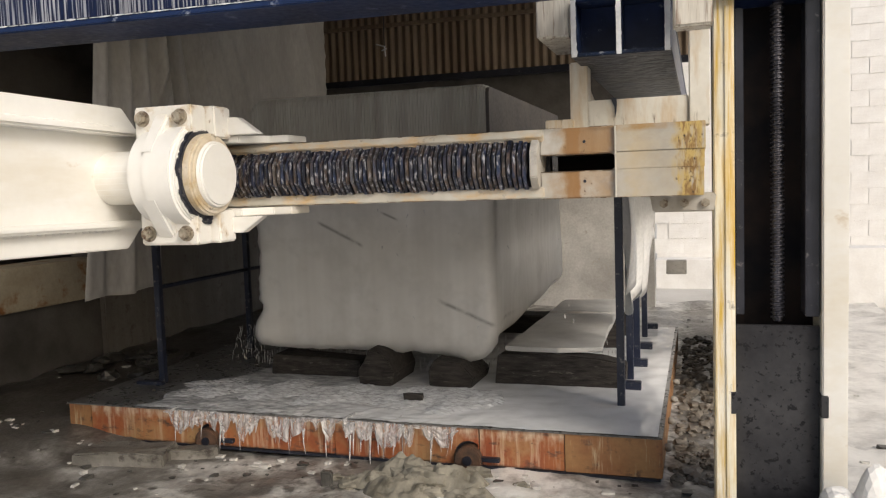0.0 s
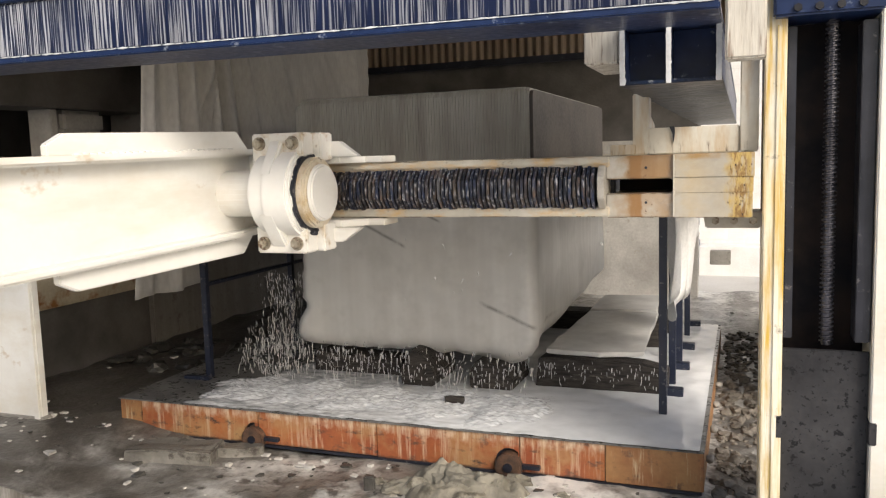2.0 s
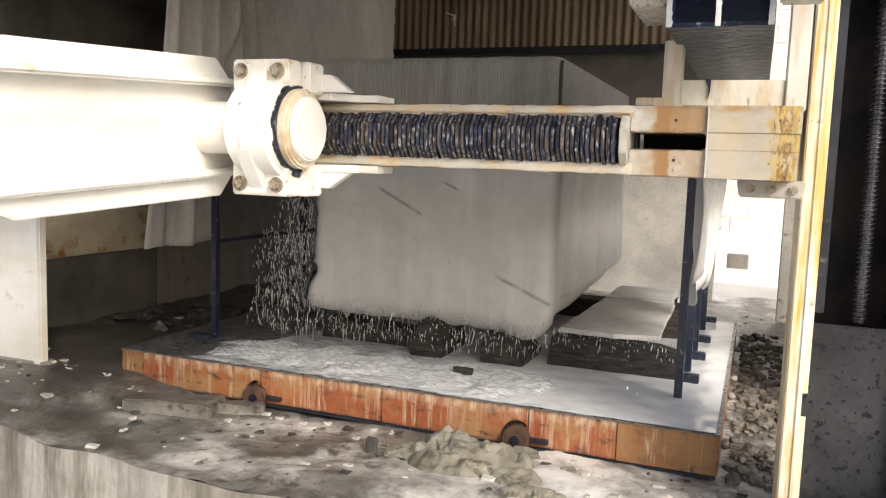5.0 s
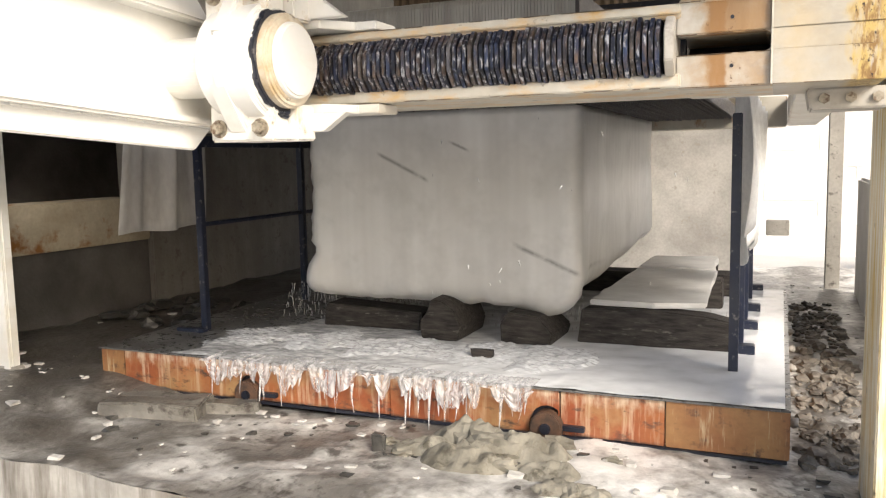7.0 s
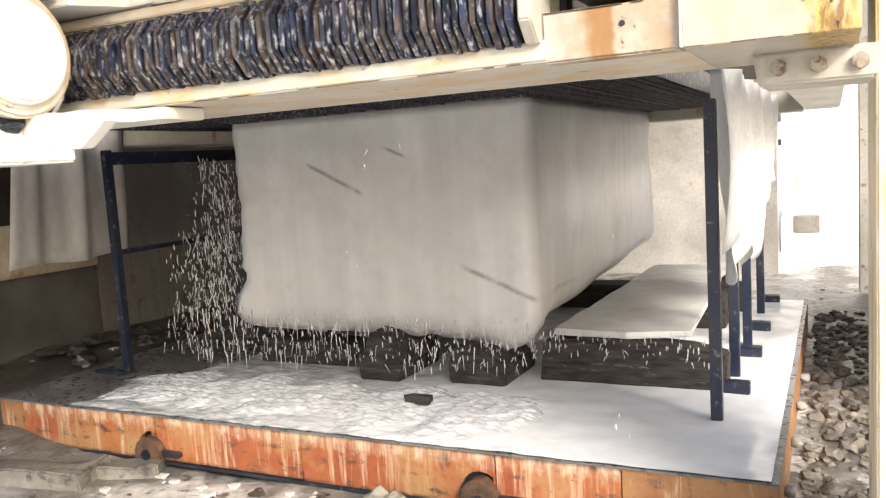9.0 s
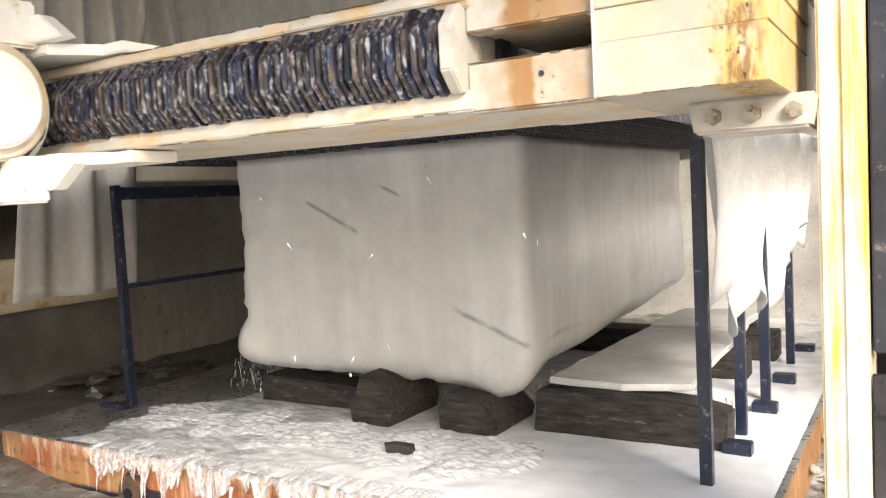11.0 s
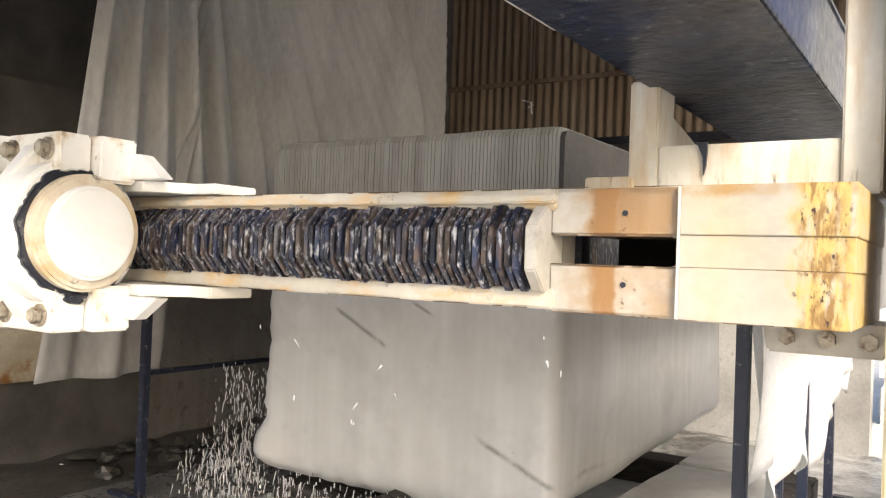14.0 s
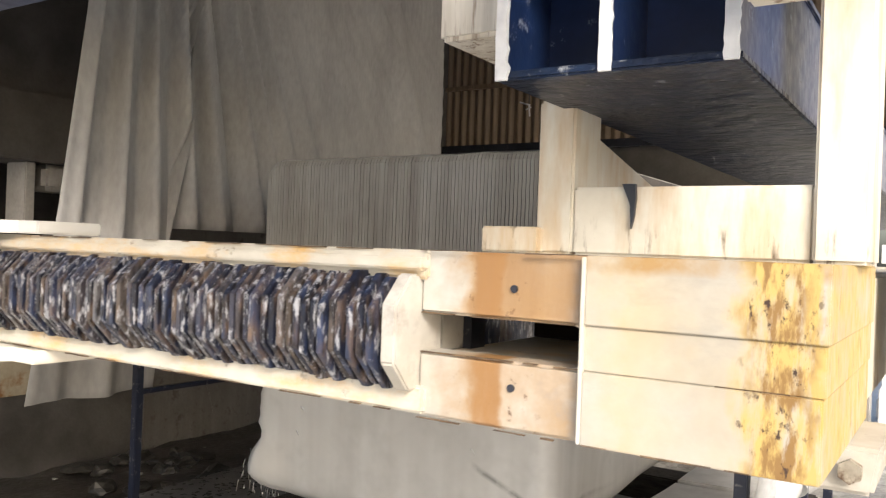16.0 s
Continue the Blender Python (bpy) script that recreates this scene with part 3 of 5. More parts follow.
# ---- the trolley and the block ----
def build_trolley():
    tr = tagged(new("block_trolley"), "low steel block trolley with streaked orange sides and a wet deck", "trolley")
    part("deck", box(B(), 0.0, 3.19, -0.012, 2.75, DECK - 0.007, DECK, 0.002), deck_mat, tr, "wet grey steel deck awash with milky water")
    part("chassis", box(B(), 0.02, 3.17, 0.03, 2.73, 0.10, DECK - 0.009), dark, tr)
    xs = [0.0, 0.155, 0.92, 1.62, 2.36, 2.76, 3.19]
    for i, (a, b) in enumerate(zip(xs, xs[1:])):
        bm = B()
        if a < 0.9 < b or a < 2.31 < b:
            c = 0.9 if a < 0.9 < b else 2.31
            pts = [(a + 0.003, DECK - 0.008), (a + 0.003, 0.095)]
            if c - 0.075 > a + 0.003:
                pts += [(c - 0.075, 0.095)]
            pts += [(c + 0.075 * math.cos(k), 0.125 + 0.085 * math.sin(k)) for k in [math.pi * (1 - j / 10) for j in range(11)] if a + 0.003 < c + 0.075 * math.cos(k) < b - 0.003]
            if c + 0.075 < b - 0.003:
                pts += [(c + 0.075, 0.095)]
            pts += [(b - 0.003, 0.095), (b - 0.003, DECK - 0.008)]
            prism(bm, pts, 1, 0.0, 0.022)
        else:
            box(bm, a + 0.002, b - 0.002, 0.0 if i % 2 else 0.004, 0.022, 0.095, DECK - 0.008, 0.003)
        part("front_plate", bm, ochre if i in (0, 5) else rust, tr, "ochre steel end plate" if i in (0, 5) else "orange primed steel plate with pale runs")
    part("side_plate", box(B(), 3.168, 3.188, 0.024, 2.74, 0.095, DECK - 0.008, 0.003), ochre, tr)
    part("side_plate", box(B(), 0.002, 0.022, 0.024, 2.74, 0.095, DECK - 0.008, 0.003), ochre, tr)
    part("bottom_lip", box(B(), 0.01, 3.18, -0.006, 0.03, 0.082, 0.094), dark, tr)
    for x in (0.9, 2.31):
        w = part("wheel", tube(B(), (x, -0.035, 0.125), (x, 0.09, 0.125), 0.066, n=24, bevel=0.006), wheel_mat, tr, "rusty flanged steel wheel")
        part("hub", tube(B(), (x, -0.045, 0.125), (x, -0.03, 0.125), 0.022, n=16, bevel=0.004), dark, w)
        part("axle_stub", box(B(), x + 0.06, x + 0.15, -0.02, 0.01, 0.118, 0.14, 0.003), dark, w)
    for i in range(6):
        y = 0.25 + 0.42 * i
        part("roller_hub", lump(B(), (3.205, y, 0.16), (0.022, 0.032, 0.018), 0.5, 2, i), concrete, tr, "lime-crusted axle end", True)
    for x, sgn in ((0.257, -1), (2.972, 1)):
        for y in ((0.478, 1.03, 1.55, 2.29) if sgn > 0 else (0.5, 1.5, 2.3)):
            p = part("side_post", box(B(), x - 0.019, x + 0.019, y - 0.019, y + 0.019, DECK, 1.34, 0.003), post_mat, tr, "blue-black square steel post")
            part("foot", box(B(), x - 0.04 if sgn < 0 else x - 0.02, x + 0.02 if sgn < 0 else x + 0.075, y + 0.30, y + 0.36, DECK, DECK + 0.045, 0.004), post_mat, tr) if sgn > 0 else None
    part("side_rail", box(B(), 0.245, 0.269, 0.52, 2.28, 0.845, 0.868, 0.003), post_mat, tr)
    part("side_rail", box(B(), 0.245, 0.269, 0.52, 2.28, 1.27, 1.33, 0.003), post_mat, tr)
    part("foot_bar", box(B(), 0.12, 0.30, 0.42, 0.46, DECK, DECK + 0.02, 0.003), post_mat, tr)
    return tr


BX0, BX1, BY0, BY1, CUT, BTOP = 0.80, 2.268, 0.745, 3.02, 1.42, 1.955
SPACING = 0.0162
BLADES = [1.6 + SPACING * (i - 76) for i in range(153)]


def block_half(z):
    """How far the block's rough sides stand out at a height."""
    return 0.018 * noise.noise((0, 0, z * 5)) + (0.035 * math.sin((z - 0.45) * 9) if z < 0.75 else 0)


def build_block():
    blk = tagged(new("marble_block"), "wet pale grey marble block, its upper half sawn into slabs", "stone block")
    nx, nz, ny = 46, 30, 14

    def bottom(x):
        t = (x - BX0) / (BX1 - BX0)
        return 0.452 + 0.01 * math.exp(-((t) / 0.06) ** 2) - 0.055 * math.exp(-((t - 0.89) / 0.07) ** 2) + 0.02 * noise.noise((x * 4, 0, 2)) + 0.014 * noise.noise((x * 15, 0, 3)) + 0.06 * max(0, (t - 0.95) / 0.05) ** 2
    bm = bmesh.new()

    def surf(u, v, face):
        z = None
        if face == "f":
            x = BX0 + (BX1 - BX0) * u
            z = bottom(x) + (CUT - bottom(x)) * v
            y = BY0
            e = min(u, 1 - u)
        elif face == "r":
            y = BY0 + (BY1 - BY0) * u
            x = BX1
            z = bottom(x) + 0.10 * max(0, u - 0.15) + (CUT - bottom(x) - 0.10 * max(0, u - 0.15)) * v
            e = u
        rz = max(0, 1 - v / 0.10)
        p = Vector((x, y, z))
        if face == "f":
            p.y += 0.05 * rz ** 2 + 0.035 * max(0, 1 - e / 0.03) ** 2 + 0.012 * noise.noise((x * 3, z * 3, 1)) + 0.006 * noise.noise((x * 11, z * 11, 4))
            left = max(0, 1 - u / 0.12)
            p.y -= 0.07 * left * math.exp(-((z - 0.56) / 0.14) ** 2)
            p.x += 0.02 * left ** 2 * noise.noise((0, z * 12, 7)) - 0.012 * left * abs(noise.noise((2, z * 30, 1)))
            p.x -= 0.045 * left * math.exp(-((z - 0.55) / 0.10) ** 2)
            right = max(0, (u - 0.88) / 0.12)
            p.x += left * (block_half(z) - 0.015 + 0.05 * max(0, (z - 1.0)) * 0.4) + right * 0.25 * -0.05 * rz
        else:
            p.x += -0.05 * rz ** 2 - 0.0 + 0.018 * noise.noise((y * 2.5, z * 2.5, 9)) * min(1, u * 8) + 0.010 * math.sin(y * 9 + 2 * z) * math.exp(-((u - 0.12) / 0.1) ** 2)
            p.y += 0.035 * max(0, 1 - e / 0.03) ** 2
        return p
    f = [[bm.verts.new(surf(i / nx, j / nz, "f")) for j in range(nz + 1)] for i in range(nx + 1)]
    r = [f[nx]] + [[bm.verts.new(surf(i / ny, j / nz, "r")) for j in range(nz + 1)] for i in range(1, ny + 1)]
    for g in (f, r):
        for i in range(len(g) - 1):
            for j in range(nz):
                bm.faces.new((g[i][j], g[i + 1][j], g[i + 1][j + 1], g[i][j + 1]))
    lb = [bm.verts.new((v.co.x, BY1, v.co.z)) for v in f[0]]
    for j in range(nz):
        bm.faces.new((lb[j], f[0][j], f[0][j + 1], lb[j + 1]))
        bm.faces.new((r[-1][j], lb[j], lb[j + 1], r[-1][j + 1]))
    bm.faces.new([c[0] for c in f] + [c[0] for c in r[1:]] + [lb[0]])
    bm.faces.new([lb[-1]] + [c[-1] for c in r[:0:-1]] + [c[-1] for c in f[::-1]])
    bmesh.ops.recalc_face_normals(bm, faces=bm.faces)
    part("body", bm, marble, blk, "uncut lower half of the block", True)
    # slabs between the cuts
    inside = [x for x in BLADES if BX0 + 0.02 < x < BX1 - 0.01]
    edges = [BX0 + 0.004] + [v for x in inside for v in (x - 0.0011, x + 0.0011)] + [BX1]
    for a, b in zip(edges[::2], edges[1::2]):
        bm = B()
        m = (a + b) / 2
        t = (m - BX0) / (BX1 - BX0)
        top = BTOP - 0.055 * max(0, 1 - t / 0.045) ** 2 - 0.025 * max(0, (t - 0.955) / 0.045) ** 2 + 0.006 * noise.noise((m * 6, 0, 0))
        y0 = BY0 + 0.006 * noise.noise((m * 9, 2, 0)) + random.uniform(-0.0015, 0.0015)
        pts = [(y0, CUT + 0.002), (y0, top - 0.035), (y0 + 0.012, top - 0.010), (y0 + 0.045, top), (BY1 - 0.03, top), (BY1, top - 0.03), (BY1, CUT + 0.002)]
        prism(bm, pts, 0, a, b)
        part("slab", bm, shaded_side if m > BX1 - 0.02 else sawn, blk)
    return blk


def build_supports():
    def beam(pts, y0, y1, seed, label):
        bm = prism(B(), pts, 1, y0, y1, 0.008)
        for v in bm.verts:
            v.co += 0.01 * noise.noise_vector(v.co * 6 + Vector((seed, 0, 0)))
        return tagged(part("timber", bm, timber_mat, label=label), category="timber", group="timbers under the block")
    beam([(2.24, DECK), (2.96, DECK), (2.97, 0.41), (2.84, 0.44), (2.60, 0.455), (2.45, 0.455), (2.26, 0.45)], 0.80, 0.95, 1, "dark wet timber lying across the trolley deck")
    beam([(0.82, DECK), (1.40, DECK), (1.42, 0.38), (0.84, 0.41)], 0.80, 0.98, 2, "dark wet timber under the marble block")
    beam([(1.49, DECK), (1.68, DECK), (1.70, 0.36), (1.66, 0.44), (1.60, 0.485), (1.54, 0.495), (1.52, 0.43), (1.48, 0.37)], 0.62, 1.0, 3, "dark wedge-shaped timber sticking out under the block")
    beam([(1.90, DECK), (2.14, DECK), (2.16, 0.34), (2.08, 0.42), (1.93, 0.44), (1.89, 0.38)], 0.66, 1.0, 4, "mud-covered rounded timber under the block")
    beam([(0.85, DECK), (2.9, DECK), (2.9, 0.42), (0.85, 0.42)], 2.3, 2.5, 5, "dark timber under the far end of the block")
    bm = chunk(B(), (1.92, 0.36, DECK + 0.022), (0.09, 0.05, 0.045), 5)
    tagged(part("wood_scrap", bm, timber_mat), "dark scrap of wood lying on the wet deck", "wood scrap")
    def flat_slab(pts, z0, z1, seed, label):
        bm = prism(B(), pts, 2, z0, z1, 0.006)
        bmesh.ops.subdivide_edges(bm, edges=[e for e in bm.edges if e.calc_length() > 0.1], cuts=5, use_grid_fill=True)
        for v in bm.verts:
            q = noise.noise_vector(v.co * 9 + Vector((seed, 0, 0)))
            v.co += Vector((0.016 * q.x, 0.016 * q.y, 0.004 * q.z))
        tagged(part("stone_slab", bm, marble, label=label), category="stone slab", group="slabs on the timbers")
    flat_slab([(2.29, 0.84), (2.60, 0.82), (2.83, 0.90), (2.80, 2.04), (2.33, 2.02), (2.30, 1.30)], 0.462, 0.488, 1, "pale broken marble slab lying on the timbers")
    flat_slab([(2.32, 2.08), (2.78, 2.10), (2.76, 2.72), (2.34, 2.68)], 0.452, 0.490, 2, "pale marble slab lying at the back of the trolley")
    beam([(2.34, DECK), (2.84, DECK), (2.84, 0.452), (2.34, 0.452)], 1.86, 2.0, 6, "dark timber under the loose marble slab")
    beam([(2.38, DECK), (2.76, DECK), (2.76, 0.444), (2.38, 0.444)], 2.56, 2.68, 7, "dark timber under the rear marble slab")


build_trolley()
build_block()
build_supports()


# ---- the saw frame ----
def build_frame():
    fr = tagged(new("saw_frame"), "cream steel saw frame full of dark blades, rust-stained end", "saw frame")
    FY, BK = -0.82, -0.38
    part("upper_flange", box(B(), -0.17, 2.885, FY, BK, 1.533, 1.572, 0.004), beam_paint, fr)
    part("lower_flange", box(B(), -0.17, 2.885, FY, BK, 1.355, 1.392, 0.004), beam_paint, fr)
    part("upper_lip", box(B(), 1.70, 2.885, FY - 0.012, FY + 0.05, 1.545, 1.562, 0.003), beam_paint, fr)
    part("web", box(B(), -0.17, 2.885, -0.70, -0.66, 1.392, 1.533), dark, fr)
    # end plate and slotted plate
    def hexa(y0, z0, z1, c):
        return [(y0 + 0.11, z0), (y0 + c, z0), (y0, z0 + c * 1.1), (y0, z1 - c * 1.1), (y0 + c, z1), (y0 + 0.11, z1)]
    part("end_plate", prism(B(), hexa(-0.868, 1.385, 1.540, 0.035), 0, 2.848, 2.872, 0.003), slot_paint, fr)
    part("slotted_plate", box(B(), 2.872, 3.108, FY + 0.008, FY + 0.055, 1.489, 1.572, 0.004), slot_paint, fr)
    part("slotted_plate", box(B(), 2.872, 3.108, FY + 0.008, FY + 0.055, 1.352, 1.438, 0.004), slot_paint, fr)
    part("slot_box", box(B(), 2.872, 3.11, FY + 0.055, BK, 1.352, 1.432), beam_paint, fr)
    part("slot_box", box(B(), 2.872, 3.11, FY + 0.055, BK, 1.495, 1.572), beam_paint, fr)
    # Slot shade put into the colour: near-black back and wall, grey end.
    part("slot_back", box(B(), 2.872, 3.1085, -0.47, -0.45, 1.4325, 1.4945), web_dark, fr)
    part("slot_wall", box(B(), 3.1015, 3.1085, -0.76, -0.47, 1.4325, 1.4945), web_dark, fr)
    part("slot_end", box(B(), 2.858, 2.8715, -0.755, -0.64, 1.4325, 1.4945), concrete, fr)
    for z, d in ((1.489, -1), (1.438, 1)):
        part("slot_fillet", prism(B(), [(3.1085, z), (3.092, z), (3.1, z + d * 0.003), (3.105, z + d * 0.008), (3.1085, z + d * 0.016)], 1, -0.8105, -0.62), slot_paint, fr)
    for z in (1.405, 1.528):
        part("plug", tube(B(), (3.012, FY + 0.0055, z), (3.012, FY + 0.02, z), 0.005, n=10), dark, fr)
    part("weld_strip", box(B(), 3.1055, 3.1105, FY - 0.0065, FY + 0.02, 1.353, 1.571, 0.001), paint, fr)
    # stepped end block
    part("end_block", box(B(), 3.11, 3.371, -0.824, -0.38, 1.4916, 1.573, 0.0015), end_paint, fr, "rust-streaked cream end block")
    part("end_block", box(B(), 3.11, 3.368, -0.8205, -0.38, 1.4384, 1.4912, 0.001), end_paint, fr)
    part("end_block", box(B(), 3.11, 3.366, -0.825, -0.38, 1.352, 1.438, 0.0015), end_paint, fr)
    lug = part("lug", prism(B(), [(3.195, 1.352), (3.205, 1.294), (3.395, 1.294), (3.405, 1.352)], 1, -0.60, -0.40, 0.005), slot_paint, fr, "cream bolted lug under the frame")
    for i in range(3):
        x = 3.24 + 0.065 * i
        part("bolt", tube(B(), (x, -0.612, 1.323), (x, -0.598, 1.323), 0.015, n=6), bolt_mat, lug)
    # Grime strips; the first paints the brown shadow below the middle end plate.
    for z, x0, x1, y in ((1.4385, 3.26, 3.36, -0.8216), (1.5725, 2.874, 3.36, -0.8215), (1.4895, 2.874, 3.104, -0.8123), (1.4375, 2.874, 3.104, -0.8123), (1.5715, 1.95, 2.872, -0.8212), (1.3556, 1.7, 2.872, -0.8212), (1.3528, 2.88, 3.36, -0.8262)):
        bm = B()
        rnd = random.Random(int(z * 1e4))
        x = x0
        while x < x1:
            w = rnd.uniform(0.01, 0.04)
            if rnd.random() < 0.55:
                box(bm, x, min(x + w, x1), y, y + 0.004, z - rnd.uniform(0.0003, 0.0012), z + rnd.uniform(0.0003, 0.0008))
            x += w
        tagged(part("grime_and_shade_seam", bm, grime, fr, "dark grime and painted shade in the plate seams"), kind="stuff")
    # side and rear beams
    for x0, x1 in ((3.17, 3.364), (-0.17, 0.03)):
        part("side_beam", box(B(), x0, x1, BK + 0.003, 3.35, 1.37, 1.56, 0.006), paint, fr)
    part("side_beam", box(B(), -0.17, 0.03, -0.70, BK + 0.003, 1.392, 1.533), paint, fr)
    part("rear_beam", box(B(), 0.033, 3.167, 3.1, 3.35, 1.36, 1.57, 0.006), paint, fr)
    # guide yoke over the end
    part("yoke_base", box(B(), 2.86, 2.955, -0.64, -0.42, 1.5735, 1.612, 0.003), yoke_paint, fr)
    part("yoke_upright", box(B(), 2.942, 3.0, -0.62, -0.52, 1.5735, 1.80, 0.004), yoke_paint, fr, "rusty-edged cream upright")
    part("yoke_upright", box(B(), 3.322, 3.385, -0.63, -0.51, 1.5735, 2.20, 0.004), yoke_paint, fr, "yellow-stained cream upright")
    part("yoke_plate", box(B(), 3.0, 3.322, -0.618, -0.585, 1.5735, 1.671, 0.004), yoke_paint, fr)
    part("yoke_wall", prism(B(), [(-0.52, 1.575), (-0.52, 1.775), (-0.14, 1.70), (-0.14, 1.575)], 0, 2.955, 2.975, 0.003), yoke_paint, fr)
    rg = prism(B(), [(3.076, 1.674), (3.095, 1.674), (3.096, 1.655), (3.094, 1.63), (3.090, 1.612), (3.088, 1.645), (3.084, 1.655)], 1, -0.626, -0.619)
    part("rag_scrap", rg, dark, fr, "dark shred hanging over the plate")
    # blades
    bm = prism(B(), hexa(-0.872, 1.388, 1.538, 0.038), 0, -0.0055, 0.0055, 0.001)
    box(bm, -0.0008, 0.0008, -0.66, 3.1, 1.424, 1.512)
    proto = part("blade", bm, blade_mat, fr)
    me = proto.data
    proto.location = (BLADES[0], 0, 0)
    rnd = random.Random(4)
    for x in BLADES[1:]:
        share("blade", me, fr, (x + rnd.uniform(-0.0003, 0.0003), rnd.uniform(-0.005, 0.005), rnd.uniform(-0.004, 0.004)), (0, 0, 0))
    # pin bracket on the frame
    for z0, z1, zz in ((1.575, 1.60, 1), (1.325, 1.352, -1)):
        pts = [(1.60, -0.70), (1.60, -0.93), (1.80, -0.93), (1.86, -0.93), (1.93, -0.835), (2.0, -0.835), (2.0, -0.70)]
        part("pin_bracket", prism(B(), pts, 2, z0, z1, 0.003), rod_paint, fr)
        z2 = (1.601, 1.66) if zz > 0 else (1.27, 1.324)
        pts = [(1.80, z2[0] if zz > 0 else z2[1]), (1.95, z2[0] if zz > 0 else z2[1]), (1.87, z2[1] if zz > 0 else z2[0]), (1.80, z2[1] if zz > 0 else z2[0])]
        part("gusset", prism(B(), pts, 1, -0.95, -0.91, 0.003), rod_paint, fr)
    part("pin", tube(B(), (1.28, -1.05, 1.468), (1.80, -1.05, 1.468), 0.09, n=28), rod_paint, fr)
    return fr


# ---- connecting rod ----
ROD_LEN, PIN_Y, PIN_Z = 3.4, -1.05, 1.468


def build_rod():
    """Built with its pin at its own origin, the rod running towards -y."""
    rd = tagged(new("connecting_rod"), "thick white-painted steel connecting rod of welded plates", "connecting rod")
    L = ROD_LEN
    part("web", box(B(), -0.04, 0.04, -L, 0.15, -0.146, 0.146), rod_paint, rd)
    part("end_plate", box(B(), -0.09, 0.062, 0.145, 0.168, -0.144, 0.144, 0.004), rod_paint, rd)
    rounded(part("boss", tube(B(), (-0.07, 0, 0), (0.228, 0, 0), 0.09, n=48, bevel=0.005), rod_paint, rd))
    for s in (1, -1):
        z0, z1 = (0.145, 0.172) if s > 0 else (-0.172, -0.145)
        pts = [(-0.11, -L), (-0.11, 0.168), (0.06, 0.168), (0.10, 0.09), (0.10, -L)]
        part("flange", prism(B(), pts, 2, z0, z1, 0.008), rod_paint, rd)
        k = [(0.115, 0.17), (0.04, 0.243), (-0.83, 0.238), (-0.90, 0.205), (-0.90, 0.17)]
        if s < 0:
            k = [(y, -z) for y, z in k]
        part("stiffener", prism(B(), k, 0, 0.035, 0.062, 0.004), rod_paint, rd)
        bm = B()
        rnd = random.Random(3 + s)
        for q in range(26):
            y = -0.02 - 0.8 * q / 26
            lump(bm, (0.065, y, s * 0.174), (0.010, 0.022, 0.006), 0.3, 1, q)
        part("weld", bm, rod_paint, rd, "", True)
    part("plug", tube(B(), (0.039, 0.045, 0.01), (0.043, 0.045, 0.01), 0.006, n=10), dark, rd)
    return rd


